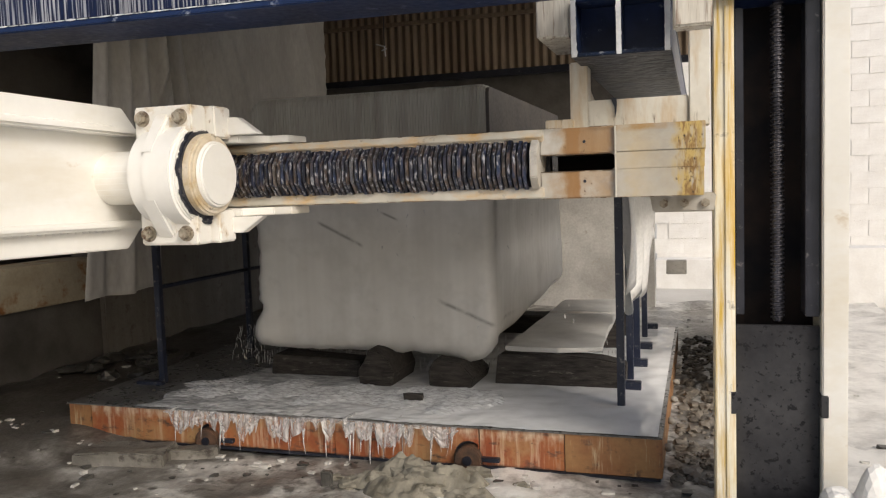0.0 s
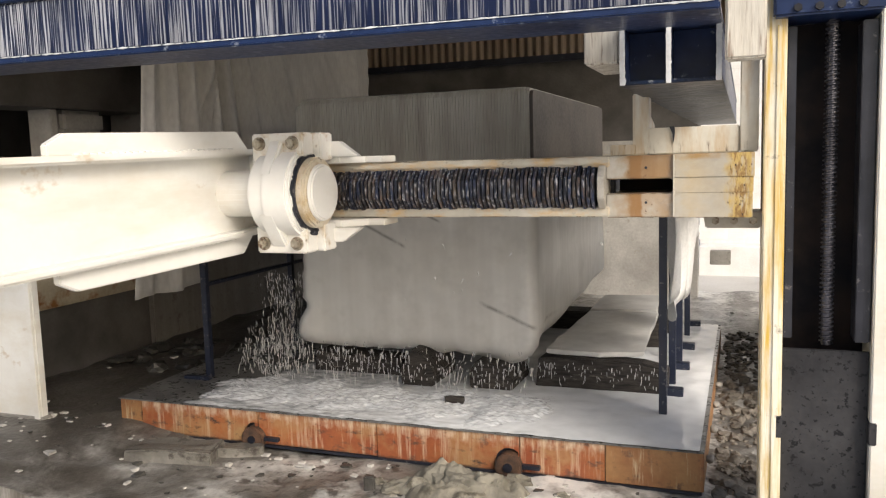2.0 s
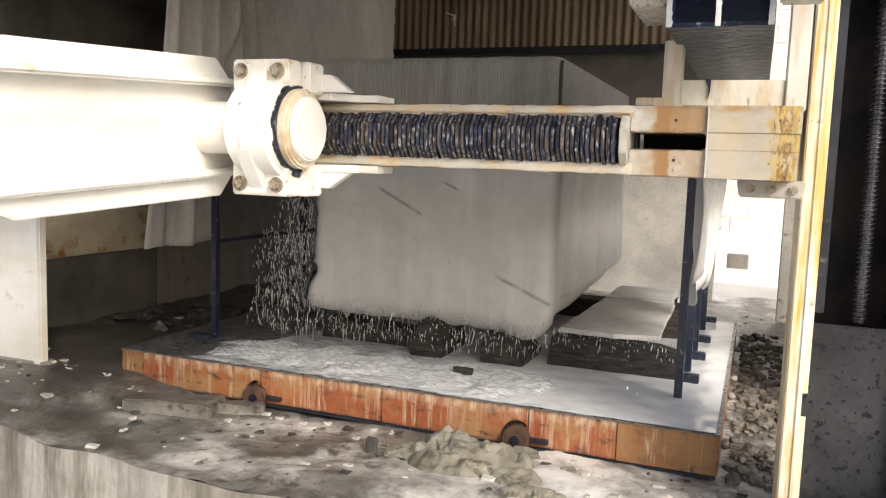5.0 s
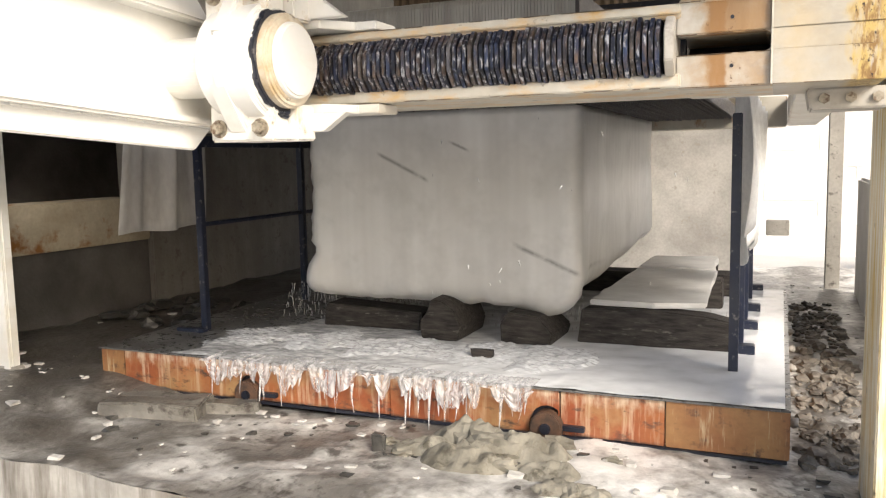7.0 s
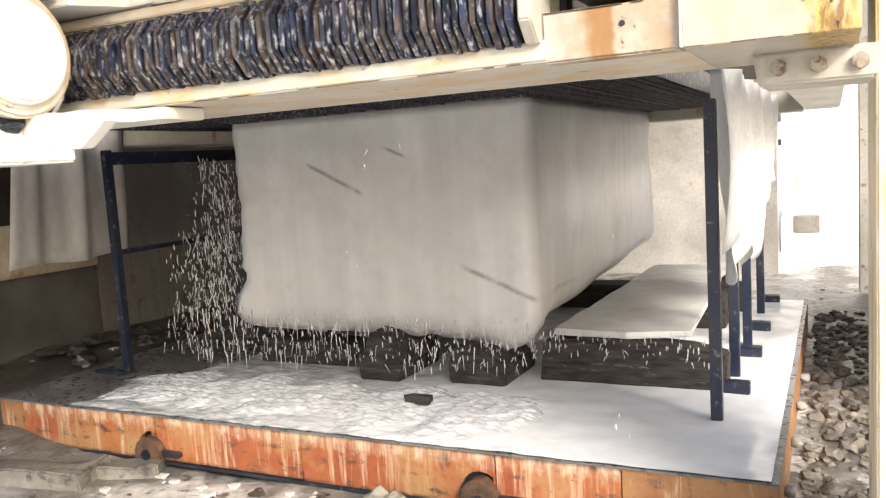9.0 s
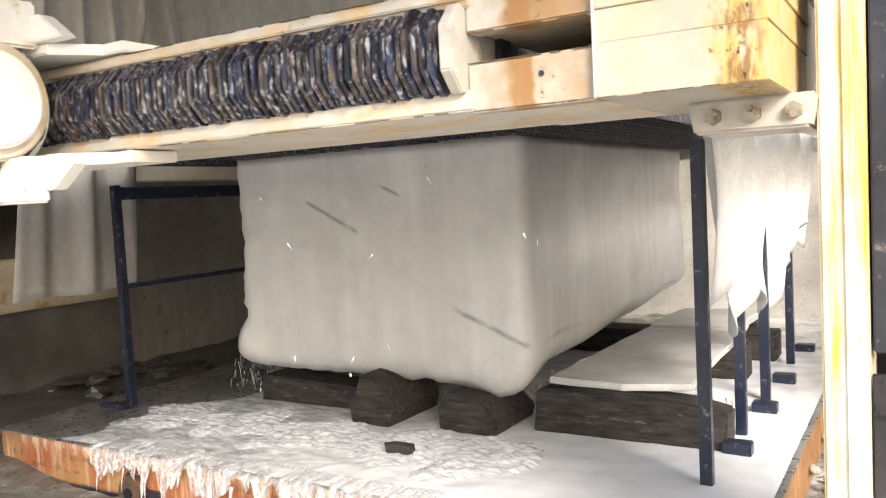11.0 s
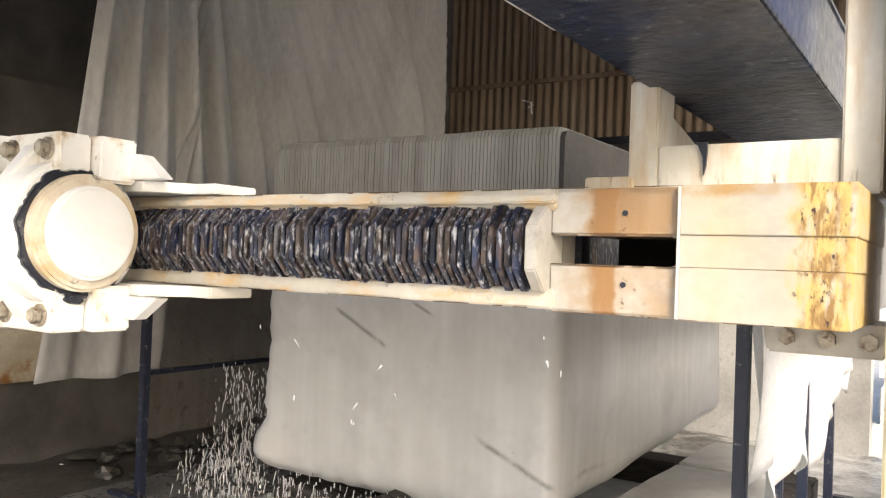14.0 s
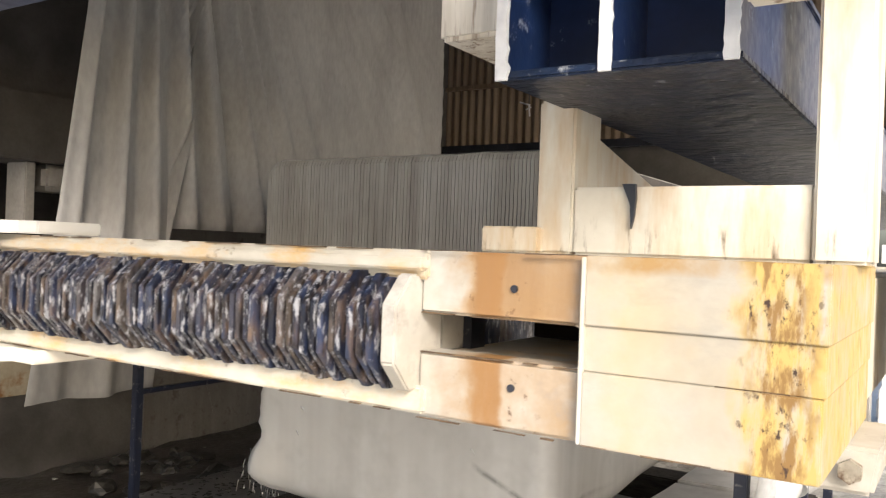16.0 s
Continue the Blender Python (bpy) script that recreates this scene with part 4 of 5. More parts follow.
def build_pillow_block(fr):
    """The bearing that holds the rod's pin on the frame: a rounded cap with two bolted flanges."""
    head = rounded(part("pillow_block", tube(B(), (1.612, PIN_Y, PIN_Z), (1.80, PIN_Y, PIN_Z), 0.158, n=64, bevel=0.012), rod_paint, fr, "white round bearing housing"))
    ring = [(PIN_Y + 0.168 * math.cos(a), PIN_Z + 0.168 * math.sin(a)) for a in [2 * math.pi * i / 64 for i in range(64)]]
    bm = prism(B(), ring, 0, 1.672, 1.796)
    es = [e for e in bm.edges if abs(e.verts[0].co.x - e.verts[1].co.x) < 1e-5]
    bmesh.ops.bevel(bm, geom=es, offset=0.014, segments=3, affect="EDGES")
    rounded(part("cap", bm, rod_paint, head, "raised white bearing cap"))
    for s in (1, -1):
        z0, z1 = sorted((PIN_Z + s * 0.12, PIN_Z + s * 0.226))
        k = [(PIN_Y - 0.060, PIN_Z + s * 0.205), (PIN_Y - 0.085, PIN_Z + s * 0.172), (PIN_Y - 0.158, PIN_Z + s * 0.07), (PIN_Y, PIN_Z + s * 0.07), (PIN_Y, PIN_Z + s * 0.205)]
        rounded(part("cap_flare", prism(B(), k, 0, 1.668 if s > 0 else 1.655, 1.722, 0.008), rod_paint, head))
        part("clamp_flange", box(B(), 1.588, 1.806, PIN_Y - 0.062, PIN_Y + 0.02, z0, z1, 0.006), clamp_paint, head)
        part("bracket_block", box(B(), 1.61, 1.835, PIN_Y + 0.023, PIN_Y + 0.12, z0, z1, 0.006), clamp_paint, head)
        for x in (1.622, 1.765):
            z = PIN_Z + s * 0.188
            part("washer", tube(B(), (x, PIN_Y - 0.068, z), (x, PIN_Y - 0.06, z), 0.026, n=20), bolt_mat, head)
            part("bolt", tube(B(), (x, PIN_Y - 0.088, z), (x, PIN_Y - 0.067, z), 0.019, n=6, bevel=0.003), bolt_mat, head, "worn steel bolt")
    bm = tube(B(), (1.793, PIN_Y, PIN_Z), (1.810, PIN_Y, PIN_Z), 0.147, n=96, bevel=0.004)
    for v in bm.verts:
        r = Vector((0, v.co.y - PIN_Y, v.co.z - PIN_Z))
        a = math.atan2(r.z, r.y)
        v.co += r * (0.07 * noise.noise((3 * math.cos(a), 3 * math.sin(a), 1)) + 0.03 * noise.noise((14 * math.cos(a), 14 * math.sin(a), 2)))
    part("grease_ring", bm, dark, head, "ragged black grease ring")
    part("grease_smear", lump(B(), (1.808, PIN_Y - 0.01, PIN_Z - 0.148), (0.012, 0.026, 0.012), 0.6, 3, 4), dark, head)
    part("cover_rim", tube(B(), (1.80, PIN_Y, PIN_Z), (1.838, PIN_Y, PIN_Z), 0.134, n=56, bevel=0.007), rim_paint, head)
    part("cover_groove", tube(B(), (1.83, PIN_Y, PIN_Z), (1.842, PIN_Y, PIN_Z), 0.117, n=56, bevel=0.002), rim_paint, head)
    part("cover", tube(B(), (1.838, PIN_Y, PIN_Z), (1.860, PIN_Y, PIN_Z), 0.110, 0.104, n=56, bevel=0.006), rod_paint, head, "white round pin cover")


saw_frame = build_frame()
build_pillow_block(saw_frame)
rod = build_rod()


# ---- fixed gantry ----
def build_gantry():
    g = tagged(new("gantry_beam"), "dark blue cross beam covered in white lime runs", "gantry beam")
    bm = box(B(), -0.9, 3.275, -1.45, -1.22, 1.958, 2.136, 0.005)
    bmesh.ops.rotate(bm, verts=bm.verts, cent=(1.6, 0, 1.95), matrix=Matrix.Rotation(radians(0.55), 3, "Y"))
    part("web", bm, drip, g, "dark blue web with dense white runs")
    for z0, z1, y0 in ((2.136, 2.160, -1.465), (1.937, 1.957, -1.458)):
        bm = box(B(), -0.9, 3.28, y0, -1.20, z0, z1, 0.004)
        bmesh.ops.rotate(bm, verts=bm.verts, cent=(1.6, 0, 1.95), matrix=Matrix.Rotation(radians(0.55), 3, "Y"))
        part("flange", bm, navy, g)
    bm = B()
    for i in range(70):
        x = 3.26 - 2.6 * (i / 70) ** 1.3
        lump(bm, (x, -1.4585, 1.958 - 0.0096 * (x - 1.6)), (0.024, 0.002, 0.0015 + 0.003 * abs(noise.noise((i * 0.7, 0, 0)))), 0.6, 1, i)
    tagged(part("lime_line", bm, lime, g, "thin white lime crust along the lower edge"), kind="stuff")
    gb = tagged(new("guide_beam"), "dark blue double channel beam with lime-splashed open end", "beam")
    X = (2.984, 3.120, 3.262)
    part("bottom_plate", box(B(), 2.978, 3.276, -1.02, 3.5, 1.786, 1.798, 0.003), wet_navy, gb)
    part("top_plate", box(B(), 2.978, 3.276, -1.01, 3.5, 1.955, 1.968, 0.003), navy, gb)
    for x in X:
        w = part("web_plate", box(B(), x - 0.003, x + 0.010, -1.02, 3.5, 1.798, 1.955), navy, gb)
        n = 22
        lf = [(x - 0.0035 - 0.003 * abs(noise.noise((q * 0.8, x * 9, 0))), 1.786 + 0.172 * q / n) for q in range(n + 1)]
        rt = [(x + 0.0105 + 0.0055 * abs(noise.noise((q * 0.7, x * 9, 5))) * (1.6 if q < 4 else 1), 1.786 + 0.172 * q / n) for q in range(n + 1)]
        bm = prism(B(), lf + rt[::-1], 1, -1.0245, -1.019)
        part("lime_edge", bm, lime, w, "white lime crust on the plate edge")
    part("inner_stop", box(B(), 2.99, 3.268, -0.90, -0.88, 1.799, 1.953), navy, gb)
    for x0, x1, z0, z1, y0 in ((2.864, 2.972, 1.858, 1.99, -0.98), (3.284, 3.392, 1.834, 2.6, -1.12)):
        dp = 0.36 if x0 < 3 else 0.09
        tagged(part("slide_block", box(B(), x0, x1, y0, y0 + dp, z0, z1, 0.006), runblk), "streaked grey steel slide block beside the blue beam", "slide block", "slide blocks")


def build_column(sx):
    """Right column as built; the left one is its mirror image further left."""
    c = tagged(new("gantry_column"), "cream and navy steel column with a vertical lifting screw", "column", "gantry columns")

    if sx < 0:
        part("leg", box(B(), -0.84, -0.355, -0.22, -0.17, -0.1, 1.36, 0.006), rod_paint, c)
        part("edge_strip", box(B(), -0.40, -0.36, -0.232, -0.2195, 0.0, 1.36, 0.003), rod_paint, c)
        part("foot", box(B(), -0.88, -0.34, -0.235, -0.15, -0.1, 0.20, 0.01), concrete, c)
        c["label"] = "white-painted steel leg standing on the wet floor"
        return
    def X(a):
        return a if sx > 0 else 3.055 - a
    def bx(a, b, *r, **k):
        a, b = sorted((X(a), X(b)))
        return box(B(), a, b, *r, **k)
    y0 = -0.50 if sx > 0 else -0.22
    part("flange", bx(3.40, 3.472, y0, y0 + 0.42, -0.1, 2.9, bevel=0.005), column_paint, c, "cream flange with yellow streaks")
    part("flange", bx(3.757, 3.84, y0, y0 + 0.42, -0.1, 2.9, bevel=0.005), paint if sx < 0 else rod_paint, c)
    part("web", bx(3.473, 3.756, y0 + 0.24, y0 + 0.27, -0.1, 2.9), web_dark, c, "near-black web")
    part("edge_strip", bx(3.44, 3.455, y0 - 0.006, y0 + 0.001, 0.1, 2.0), column_paint, c)
    if sx > 0:
        part("guide_rail", bx(3.476, 3.505, y0 + 0.06, y0 + 0.14, 0.9, 2.0, bevel=0.003), dark, c)
        part("guide_rail", bx(3.705, 3.752, y0 + 0.03, y0 + 0.16, 0.9, 2.0, bevel=0.003), dark, c)
        part("cover_plate", bx(3.474, 3.755, y0 + 0.045, y0 + 0.06, -0.05, 0.865, bevel=0.002), plate_grey, c, "grey plate with black speckles")
        for a, b in ((3.452, 3.476), (3.752, 3.778)):
            part("tab", bx(a, b, y0 - 0.006, y0 + 0.06, 0.545, 0.625, bevel=0.003), plate_grey, c)
        sc = part("lifting_screw", tube(B(), (3.622, y0 + 0.12, 0.87), (3.622, y0 + 0.12, 2.3), 0.017, n=16), screw_mat, c, "greased lifting screw")
        bm = B()
        rings = []
        turns, n = 70, 12
        for i in range(turns * n + 1):
            a = 2 * math.pi * i / n
            z = 0.875 + 1.14 * i / (turns * n)
            ring = []
            for r, dz in ((0.0165, -0.005), (0.0245, -0.002), (0.0245, 0.002), (0.0165, 0.005)):
                ring.append(bm.verts.new((3.622 + r * math.cos(a), y0 + 0.12 + r * math.sin(a), z + dz)))
            rings.append(ring)
        for p, q in zip(rings, rings[1:]):
            for k in range(3):
                bm.faces.new((p[k], q[k], q[k + 1], p[k + 1]))
        part("thread", bm, screw_mat, sc)
        cap = part("cap", bx(3.425, 3.765, y0 - 0.05, y0 + 0.20, 2.02, 2.32, bevel=0.008), navy, c, "blue-grey head plate")
        for i in range(4):
            x = 3.50 + 0.065 * i
            part("bolt", tube(B(), (x, y0 - 0.062, 2.045), (x, y0 - 0.048, 2.045), 0.014, n=6), plate_grey, cap)
    part("foot", bx(3.36, 3.88, y0 - 0.06, y0 + 0.46, -0.12, 0.03, bevel=0.01), concrete, c)


build_gantry()
build_column(1)
build_column(-1)


# ---- cloths ----
def build_cloths():
    def f(u, v):
        u = u ** 1.25
        hem = 0.84 + 0.008 * math.sin(u * 40) if u < 0.205 else 1.63
        z = hem + (3.75 - hem) * v
        left = -0.076 + 0.12 * z
        y = left + (3.14 + 0.02 * math.sin(3 * z) - left) * u
        th = (y - left) / (0.75 + 0.55 * (3.75 - z))
        amp = 0.066 * max(0.10, min(1.0, 1.9 - 1.6 * th)) * (0.7 + 0.5 * noise.noise((th * 9, 0, 2)))
        fold = amp * math.sin(th * 54 + 2.2 * noise.noise((th * 4, z * 0.4, 1))) + 0.3 * amp * math.sin(th * 118 + z)
        droop = 0.05 * math.exp(-((y - 2.4 - 0.35 * math.sin(2.2 * (z - 1.6))) / 0.10) ** 2) + 0.04 * math.exp(-((y - 2.9 + 0.3 * (z - 2)) / 0.08) ** 2)
        low = min(1.0, max(0.0, (z - 0.8) / 0.9))
        return (0.155 + fold * (0.45 + 0.55 * low) - 0.02 * (1 - low) + droop * u, y, z)
    c = part("tarp_curtain", sheet(240, 50, f), cloth_mat, smooth=True)
    tagged(thick(c, 0.003), "grey-white wet tarp hanging in folds beside the saw", "curtain")

    def g(u, v):
        y = 0.44 + 2.3 * u
        low = 0.80 + 0.10 * math.sin(u * 9 + 0.5) + 0.05 * math.sin(u * 23) - 0.18 * math.exp(-((u - 0.16) / 0.09) ** 2) + 0.25 * max(0, u - 0.7)
        z = low + (1.45 - low) * v
        return (3.005 + 0.03 * math.sin(u * 24 + v * 3) + 0.02 * math.sin(u * 51), y + 0.03 * (1 - v) * math.sin(u * 15), z)
    c = part("splash_cloth", sheet(70, 12, g), cloth_white, smooth=True)
    tagged(thick(c, 0.003), "torn white splash cloth hanging on the trolley posts", "cloth")


# ---- rubble and chips on the floor ----
def build_rubble():
    def slab_piece(x0, y0, w, d, h, rz, material, label, seed):
        bm = box(B(), -w / 2, w / 2, -d / 2, d / 2, -0.05, h, 0.008)
        bmesh.ops.subdivide_edges(bm, edges=bm.edges, cuts=2, use_grid_fill=True)
        for v in bm.verts:
            v.co += 0.02 * noise.noise_vector(v.co * 9 + Vector((seed, 0, 0)))
        ob = part("floor_rubble", bm, material)
        ob.location, ob.rotation_euler = (x0, y0, floor_height(x0, y0)), (0, 0, radians(rz))
        return tagged(ob, label, "rubble", "rubble on the floor")
    slab_piece(0.58, -0.25, 0.46, 0.20, 0.05, 12, wet_slab, "broken flat piece of concrete on the wet floor", 1)
    slab_piece(0.84, -0.09, 0.30, 0.12, 0.05, 28, wet_slab, "broken flat piece of concrete on the wet floor", 2)
    slab_piece(0.42, -0.10, 0.22, 0.10, 0.03, -15, wet_slab, "broken flat piece of concrete on the wet floor", 3)
    slab_piece(1.735, -0.33, 0.055, 0.05, 0.075, 20, dark_chip, "small dark square stone standing on the floor", 4)
    def mound(u, v):
        x, y = 1.68 + 0.95 * u, -0.62 + 0.62 * v
        h = 0.0
        for cx, cy, r, k in ((2.05, -0.16, 0.17, 0.125), (2.28, -0.24, 0.19, 0.10), (2.12, -0.36, 0.20, 0.07), (1.90, -0.28, 0.13, 0.06), (2.42, -0.40, 0.12, 0.05)):
            h = max(h, k * max(0, 1 - ((x - cx) ** 2 + (1.7 * (y - cy)) ** 2) / r ** 2) ** 0.7)
        h *= 0.85 + 0.35 * noise.noise((x * 13, y * 13, 0)) + 0.16 * noise.noise((x * 31, y * 31, 4))
        h += 0.02 * noise.noise((x * 22, y * 22, 1)) * min(1, h / 0.03)
        return (x, y, floor_height(x, y) + h - 0.006)
    rq, bm2 = random.Random(21), B()
    for i in range(14):
        a, r = rq.uniform(0, 6.28), abs(rq.gauss(0, 0.15))
        x, y = 2.16 + 1.5 * r * math.cos(a), -0.27 + 0.8 * r * math.sin(a)
        k = max(0.0, 1 - r / 0.32)
        q = rq.uniform(0.04, 0.12) * (0.45 + 0.7 * k)
        lump(bm2, (x, y, floor_height(x, y) + 0.045 * k), (q * 1.2, q * 0.7, q * 0.45), 0.9, 2, i + 300)
    tagged(part("sludge_clods", bm2, mud), "lumpy clods of dried sludge on the mound", "clods", kind="stuff")
    bm = sheet(90, 66, mound)
    tagged(part("sludge_mound", bm, mud), "lumpy yellowish mound of dried stone sludge before the trolley", "mound")
    bm = B()
    for i in range(5):
        lump(bm, (2.46 + 0.035 * i, -0.52 + 0.02 * (i % 2), 0.07), (0.06, 0.05, 0.05), 0.4, 3, i + 20)
    tagged(part("sludge_lump", bm, mud), "pale crumbly lump of sludge on the floor", "mound")
    rnd = random.Random(7)
    for k, (n, material, name, label) in enumerate(((140, chip_mat, "stone_chips", "scattered pale stone chips on the wet floor"), (120, dark_chip, "dark_chips", "scattered dark wet stone chips on the floor"))):
        bm = B()
        for i in range(n):
            if rnd.random() < 0.72:
                x, y = rnd.uniform(-0.6, 3.5), -0.05 - abs(rnd.gauss(0, 0.33))
            elif rnd.random() < 0.6:
                x, y = rnd.uniform(3.22, 4.4), rnd.uniform(-0.6, 4.5)
            else:
                x, y = rnd.uniform(-0.9, -0.05), rnd.uniform(-0.6, 2.5)
            if y < -0.88:
                continue
            s = rnd.choice((0.008, 0.010, 0.012, 0.015, 0.02, 0.03))
            chunk(bm, (x, y, floor_height(x, y) + s * 0.15), (s * rnd.uniform(0.8, 2), s * rnd.uniform(0.8, 1.6), s * rnd.uniform(0.3, 0.6)), i + 1000 * k, 0.35)
        tagged(part(name, bm, material), label, "stone chips", kind="stuff")
    bm = B()
    for i in range(420):
        x, y = rnd.uniform(3.23, 3.50), rnd.uniform(0.0, 3.4)
        s = rnd.choice((0.012, 0.018, 0.025, 0.03, 0.045))
        lump(bm, (x, y, floor_height(x, y) + s * 0.1), (s * 0.8, s * rnd.uniform(0.6, 1.2), s * rnd.uniform(0.35, 0.6)), 0.7, 2, i + 500)
    tagged(part("trench_rubble", bm, rubble_mat), "dark wet rubble along the side of the trolley", "rubble", kind="stuff")
    bm = B()
    for i in range(18):
        lump(bm, (rnd.uniform(-0.9, -0.1), rnd.uniform(0.7, 1.6), 0.22), (rnd.uniform(0.04, 0.10), rnd.uniform(0.04, 0.10), rnd.uniform(0.02, 0.05)), 0.5, 2, i + 60)
    tagged(part("sludge_heap", bm, dark_chip), "dark wet heap of sludge by the side wall", "rubble", kind="stuff")
    heap = tagged(new("white_sludge_heap"), "white lumps of lime sludge at the foot of the column", "mound")
    for i, (x, y, q) in enumerate(((3.68, -0.74, 0.11), (3.80, -0.70, 0.14), (3.92, -0.68, 0.17), (3.60, -0.78, 0.06))):
        part("lump", lump(B(), (x, y, 0.14), (q * 0.8, q * 0.65, q * 1.55), 0.25, 4, i), cloth_white, heap)


# ---- outside ----
def build_outside():
    w = structure(new("yard_wall"), "whitewashed block wall across the sunlit yard", "wall")
    bw, bh = 0.40, 0.20
    me = None
    for r in range(23):
        for k in range(13):
            x = 2.75 + bw * k + (bw / 2 if r % 2 else 0)
            z = 0.0 + bh * r
            if me is None:
                b0 = part("block", box(B(), 0.0025, bw - 0.0025, 0, 0.18, 0.0025, bh - 0.0025, 0.003), pale_wall, w)
                me = b0.data
                b0.location = (x, 7.6, z)
            else:
                share("block", me, w, (x, 7.6 + random.uniform(-0.004, 0.004), z))
    part("mortar", box(B(), 2.8, 9.4, 7.607, 7.75, -0.05, 4.65), pale_wall, w)
    part("ledge", box(B(), 2.8, 9.4, 7.2, 7.6, -0.05, 0.35, 0.01), pale_wall, w)
    part("plinth", box(B(), 4.3, 9.0, 5.6, 6.0, 0.0, 0.62, 0.01), pale_wall, w)
    tagged(part("junction_box", box(B(), 3.02, 3.22, 5.0, 5.12, 0.42, 0.56, 0.006), concrete), "small grey box fixed at the back of the shed", "box")
    s = structure(new("side_wall_right"), "low stained pale wall beside the trolley", "wall")
    part("body", box(B(), 3.68, 3.85, 1.2, 3.9, -0.1, 0.98, 0.02), pale_wall, s)


def build_splash_tubes():
    # White tubes stand in for a bright water splash; the drop pipe is added.
    pp = tagged(new("splash_tubes"), "bent white tubes standing in for a bright water splash", "pipe")
    X = Vector((0.23, 4.36, 2.84))
    part("drop_pipe", tube(B(), X + Vector((0.03, 0, 0.02)), (X.x + 0.03, X.y, 4.40), 0.006, n=8), dark, pp)
    bm = B()
    for q, r in (((-0.06, 0, 0.05), (0.0, 0, 0.03)), ((0.0, 0, 0.03), (0.04, 0, 0.02)), ((0.03, 0, 0.02), (0.04, 0, -0.08)), ((0.0, 0, -0.02), (0.05, 0, 0.0))):
        tube(bm, X + Vector(q), X + Vector(r), 0.007, n=8)
    part("nozzle", bm, lime, pp, "white tubes drawn for the bright splash")


build_splash_tubes()
build_cloths()
build_rubble()
build_outside()


# ---- water ----
def strand(bm, x, y, z, length, w, rnd):
    """A short drooping thread of falling water."""
    q = Vector((rnd.gauss(0, 0.006), rnd.gauss(0, 0.008), -length))
    tube(bm, (x, y, z), (x + q.x, y + q.y, z + q.z), w, w * 0.35, n=5)


def drops(n, x0, x1, y0, y1, z0, z1, seed, lo=0.008, hi=0.03):
    rnd, bm = random.Random(seed), B()
    for i in range(n):
        x = x0 + (x1 - x0) * rnd.random()
        y, z = rnd.uniform(y0, y1), z0 + (z1 - z0) * rnd.random()
        if i % 2:
            strand(bm, x, y, z, rnd.uniform(lo, hi), rnd.uniform(0.0015, 0.0035), rnd)
        else:
            r = rnd.uniform(0.002, 0.0045) * (0.6 if n < 20 else 1.0)
            lump(bm, (x, y, z), (r * 0.8, r * 0.8, r * rnd.uniform(1.5, 4.5)), 0.4, 1, i)
    return bm


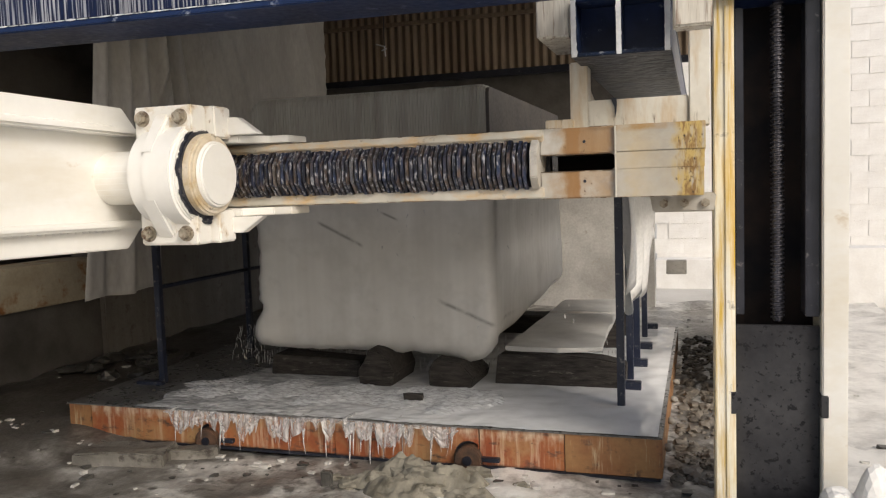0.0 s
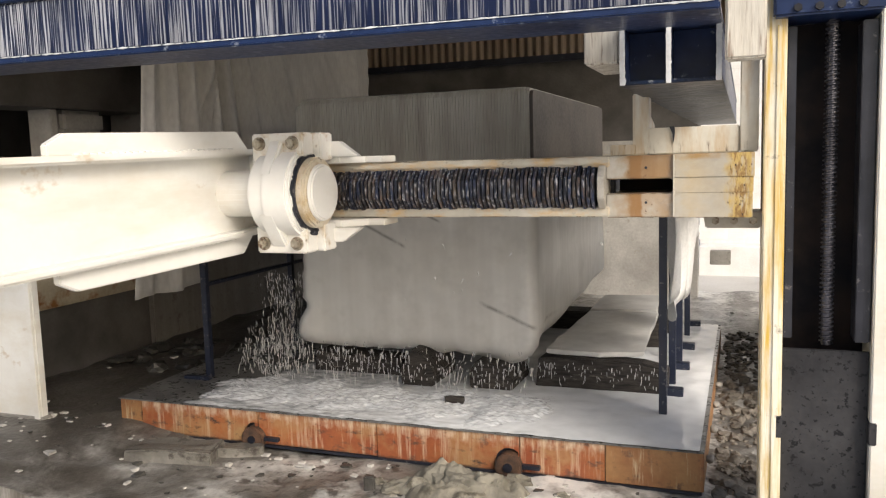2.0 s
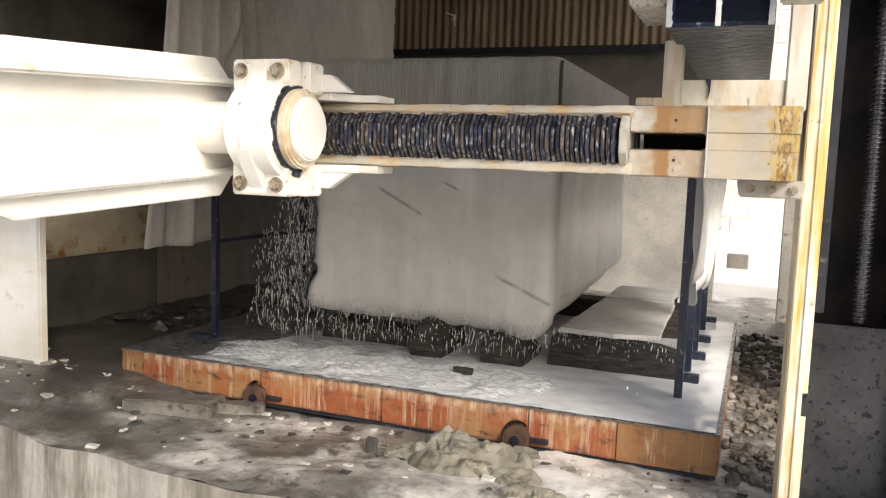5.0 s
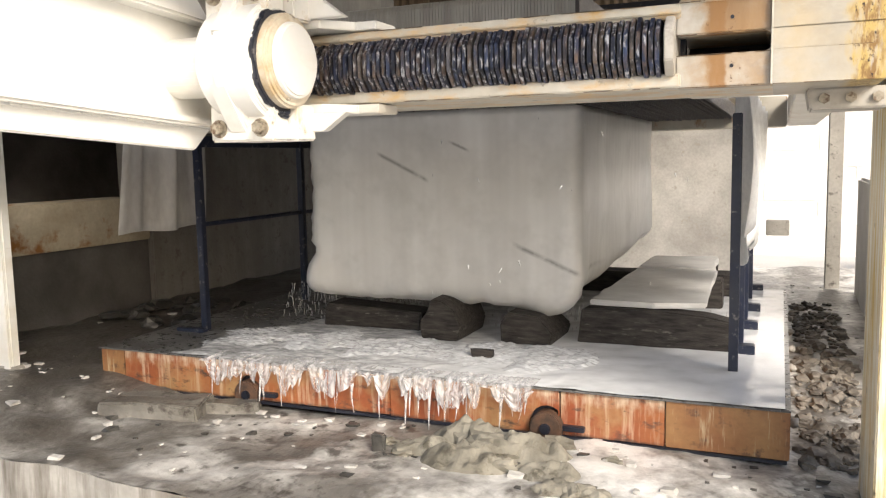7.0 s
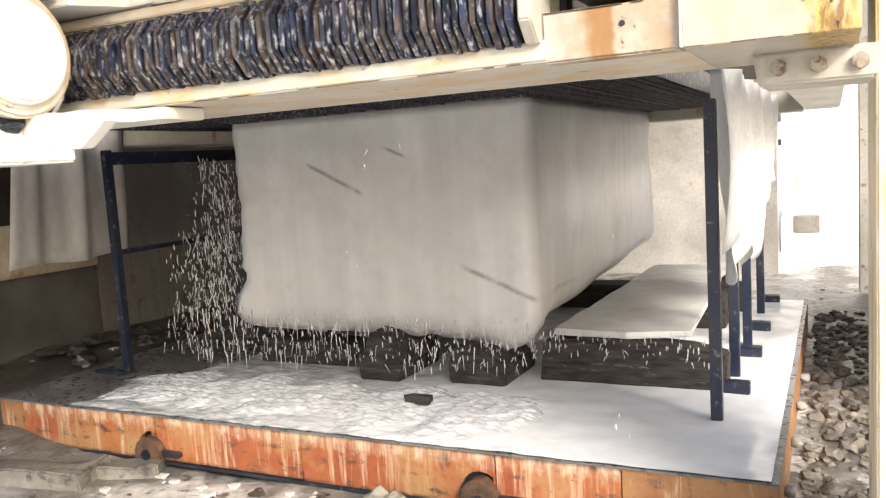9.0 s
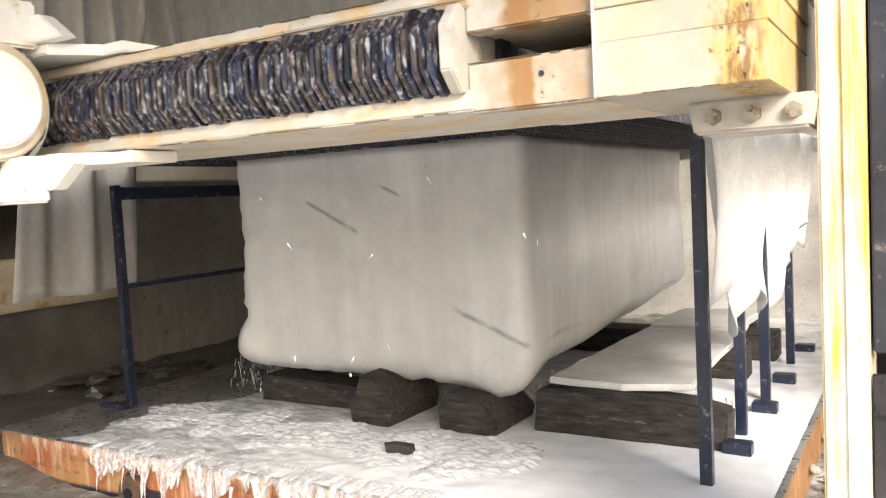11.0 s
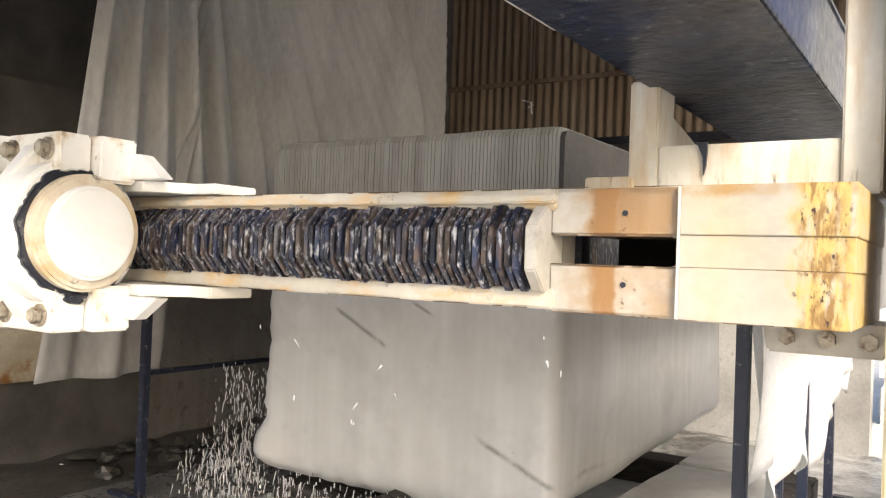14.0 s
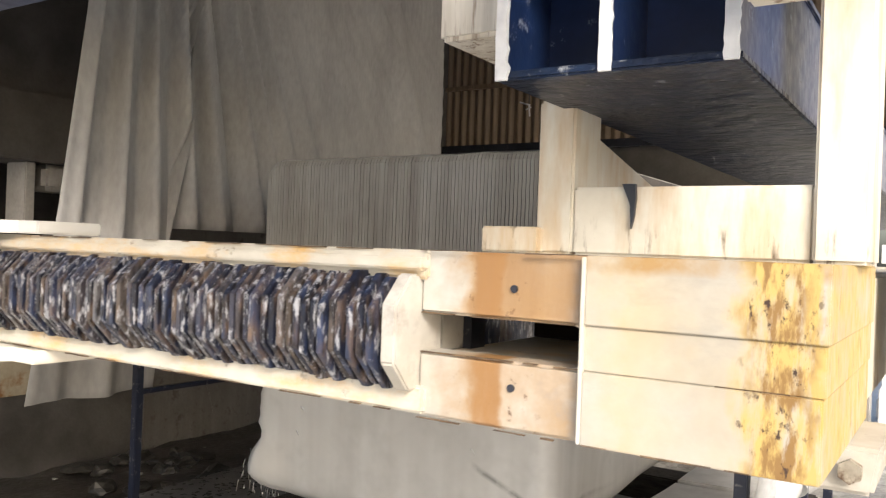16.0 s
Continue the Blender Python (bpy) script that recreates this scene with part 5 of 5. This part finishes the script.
def build_water():
    """A standing sheet on the deck and the pieces that surge and fall with each stroke."""
    def f(u, v):
        x, y = 0.06 + 3.11 * u, -0.008 + 2.7 * v
        w = Vector((x * 15, y * 21, 1.0))
        w += 0.8 * noise.noise_vector(w * 0.7)
        k = max(0.0, 1 - ((x - 1.3) / 1.35) ** 2) * max(0.0, min(1.0, 1.25 - y / 0.8))
        h = 0.005 + 0.004 * noise.noise((x * 9, y * 9, 0)) + k * (0.005 * (1 - abs(noise.noise(w))) ** 3 + 0.002 * noise.noise(w * 2.3) - 0.003)
        edge = x - 0.45 - 0.42 * max(0.0, y - 0.25) - 0.16 * noise.noise((x * 4, y * 4, 3))
        return (x, y, DECK + (max(0.0015, h) if edge > 0 else -0.004))
    tagged(part("deck_water", sheet(260, 200, f), sheet_mat, smooth=True), "thin milky water running over the trolley deck", "water", kind="stuff")
    out = []
    rnd = random.Random(11)
    # foam ridges on the deck
    for k in range(5):
        x0 = 0.36 + 0.38 * k

        def f(u, v, x0=x0, k=k):
            x, y = x0 + 0.62 * u, 0.09 + 0.62 * v
            e = 1.25 - 2.3 * math.hypot(u - 0.5, v - 0.5) + 0.5 * noise.noise((x * 5, y * 5, k))
            e = max(0.0, min(1.0, e * 1.6))
            w = Vector((x * 17, y * 30, k * 3.0))
            w += 0.5 * noise.noise_vector(w * 0.7)
            h = 0.011 * (1 - abs(noise.noise(w))) ** 3 + 0.002 * noise.noise(w * 2.3) + 0.001 * k - 0.001
            return (x + 0.01 * noise.noise(w * 1.9), y, DECK + 0.004 + e * h - 0.02 * (1 - e))
        bm = sheet(110, 110, f)
        ob = tagged(part("foam_ridge", bm, foam_mat, smooth=True), "milky foam ridges surging over the trolley deck", "water", "surging water", "stuff")
        out.append(("foam", ob, k))
    # tongues spilling over the front edge
    for k in range(6):
        x0, wd = 0.66 + 0.26 * k, 0.30

        def f(u, v, x0=x0, wd=wd, k=k):
            x = x0 + wd * u
            e = min(1, 6 * min(u, 1 - u))
            n = 0.22 + 1.0 * noise.noise((x * 7, k, 0)) + 0.55 * noise.noise((x * 22, k, 2)) + 0.10 * noise.noise((x * 60, k, 2))
            ln = 0.010 + 0.21 * e * min(1.0, max(0.0, n)) ** 0.65 * (1.0 if k in (1, 2, 4) else 0.75)
            s = max(0.0, v - 0.25) / 0.75
            lob = 0.020 * (0.4 + 0.6 * noise.noise((x * 24, s * 5, k))) + 0.007 * noise.noise((x * 60, s * 9, k))
            if v < 0.25:
                return (x, 0.09 - 0.11 * v / 0.25, DECK + 0.006 + lob * 0.7)
            return (x + 0.035 * s * noise.noise((x * 13, s * 4, 5)), -0.02 - 0.022 * math.sin(1.6 * s) - lob, DECK + 0.006 + lob * 0.3 * (1 - s) - ln * s)
        bm = sheet(120, 20, f)
        for q in range(9):
            x = x0 + wd * (q + rnd.random()) / 9
            if noise.noise((x * 7, k, 0)) < -0.08:
                continue
            z, ln, w = DECK - rnd.uniform(-0.005, 0.07), rnd.uniform(0.03, 0.17), rnd.uniform(0.001, 0.006)
            y, dx = -0.034 - rnd.uniform(0.0, 0.012), rnd.gauss(0, 0.008)
            tube(bm, (x, y + 0.012, z), (x + 0.4 * dx, y, z - 0.5 * ln), w * 1.5, w, n=6)
            tube(bm, (x + 0.4 * dx, y, z - 0.5 * ln), (x + dx, y - 0.006, z - ln), w, w * 0.3, n=6)
        ob = tagged(part("spill_tongue", bm, film_mat, smooth=True), "milky water spilling over the trolley front edge", "water", "surging water", "stuff")
        out.append(("spill", ob, k))
    # cascade down the side of the block and drops along its foot
    for k, (n, x0, x1, y0, y1, z0, z1, hi) in enumerate(((380, 0.56, 0.80, 0.70, 0.95, 0.85, 1.35, 0.065), (460, 0.42, 0.80, 0.66, 0.90, 0.58, 1.0, 0.060),
                                                       (420, 0.45, 1.55, 0.56, 0.74, 0.36, 0.58, 0.085), (260, 1.55, 2.25, 0.58, 0.74, 0.36, 0.56, 0.065), (110, 2.25, 2.95, 0.66, 0.78, 0.42, 0.52, 0.03))):
        ob = tagged(part("falling_drops", drops(n, x0, x1, y0, y1, z0, z1, 40 + k, 0.008, hi), water_mat), "bright drops of water falling from the sawn block", "water", "falling water", "stuff")
        out.append(("fall", ob, k))
    for k in range(3):
        ob = tagged(part("frame_drips", drops(7, 1.9, 2.95, -0.75, -0.3, 1.22, 1.33, 60 + k, 0.01, 0.022), water_mat), "single drops falling from the saw frame", "water", "falling water", "stuff")
        out.append(("drip", ob, k))
    return out


waters = build_water()


# ---- what moves ----
def motions():
    steps = [i * 0.05 for i in range(int(16.0 / 0.05) + 1)]
    walk(saw_frame, [(t, pose(0, swing(t), 0)) for t in steps])
    amp = math.hypot(SWING_C, SWING_S)
    rows = []
    for t in steps:
        w = 2 * math.pi * t / PERIOD
        rise = amp * CRANK * math.sin(w - math.atan2(SWING_S, SWING_C) - math.pi)
        rows.append((t, pose(1.395, PIN_Y + swing(t), PIN_Z, math.degrees(math.asin((-rise + ROD_DROP) / ROD_LEN)), 0, 0)))
    walk(rod, rows)
    for kind, ob, k in waters:
        rows = []
        for t in steps:
            p = (t / PERIOD + {"foam": 0.0, "spill": 0.02 * (k % 3), "fall": 0.0, "drip": 0.33 * k}[kind]) % 1.0
            if kind == "foam":
                s = math.sin(2 * math.pi * (p - 0.60))
                rows.append((t, pose(0.03 * math.sin(2 * math.pi * p + k), -0.02 + 0.07 * s, 0.003 * (1 - s))))
            elif kind == "spill":
                s = (0.5 + 0.5 * math.cos(2 * math.pi * (p - 0.86))) ** 2
                rows.append((t, pose(0, 0.10 * (1 - s) ** 2, -0.03 * (1 - s))))
            elif kind == "fall":
                q = (p - (0.08 if k < 2 else 0.16)) % 1.0
                if q < 0.5:
                    a = q / 0.5
                    drop = (0.62 if k < 2 else 0.13) * a * a
                    rows.append((t, pose(-0.06 * a if k < 2 else 0, -0.05 * a, -drop)))
                else:
                    a = (q - 0.5) / 0.5
                    drop = (0.62 if k < 2 else 0.13) * (1 - a)
                    rows.append((t, pose(0.35 if k < 2 else 0, 0.40, -drop)))
            else:
                a = p
                rows.append((t, pose(0, 0.25 * a, -0.9 * a * a)))
        walk(ob, rows)


CRANK, ROD_DROP = -1.0, 0.0
motions()
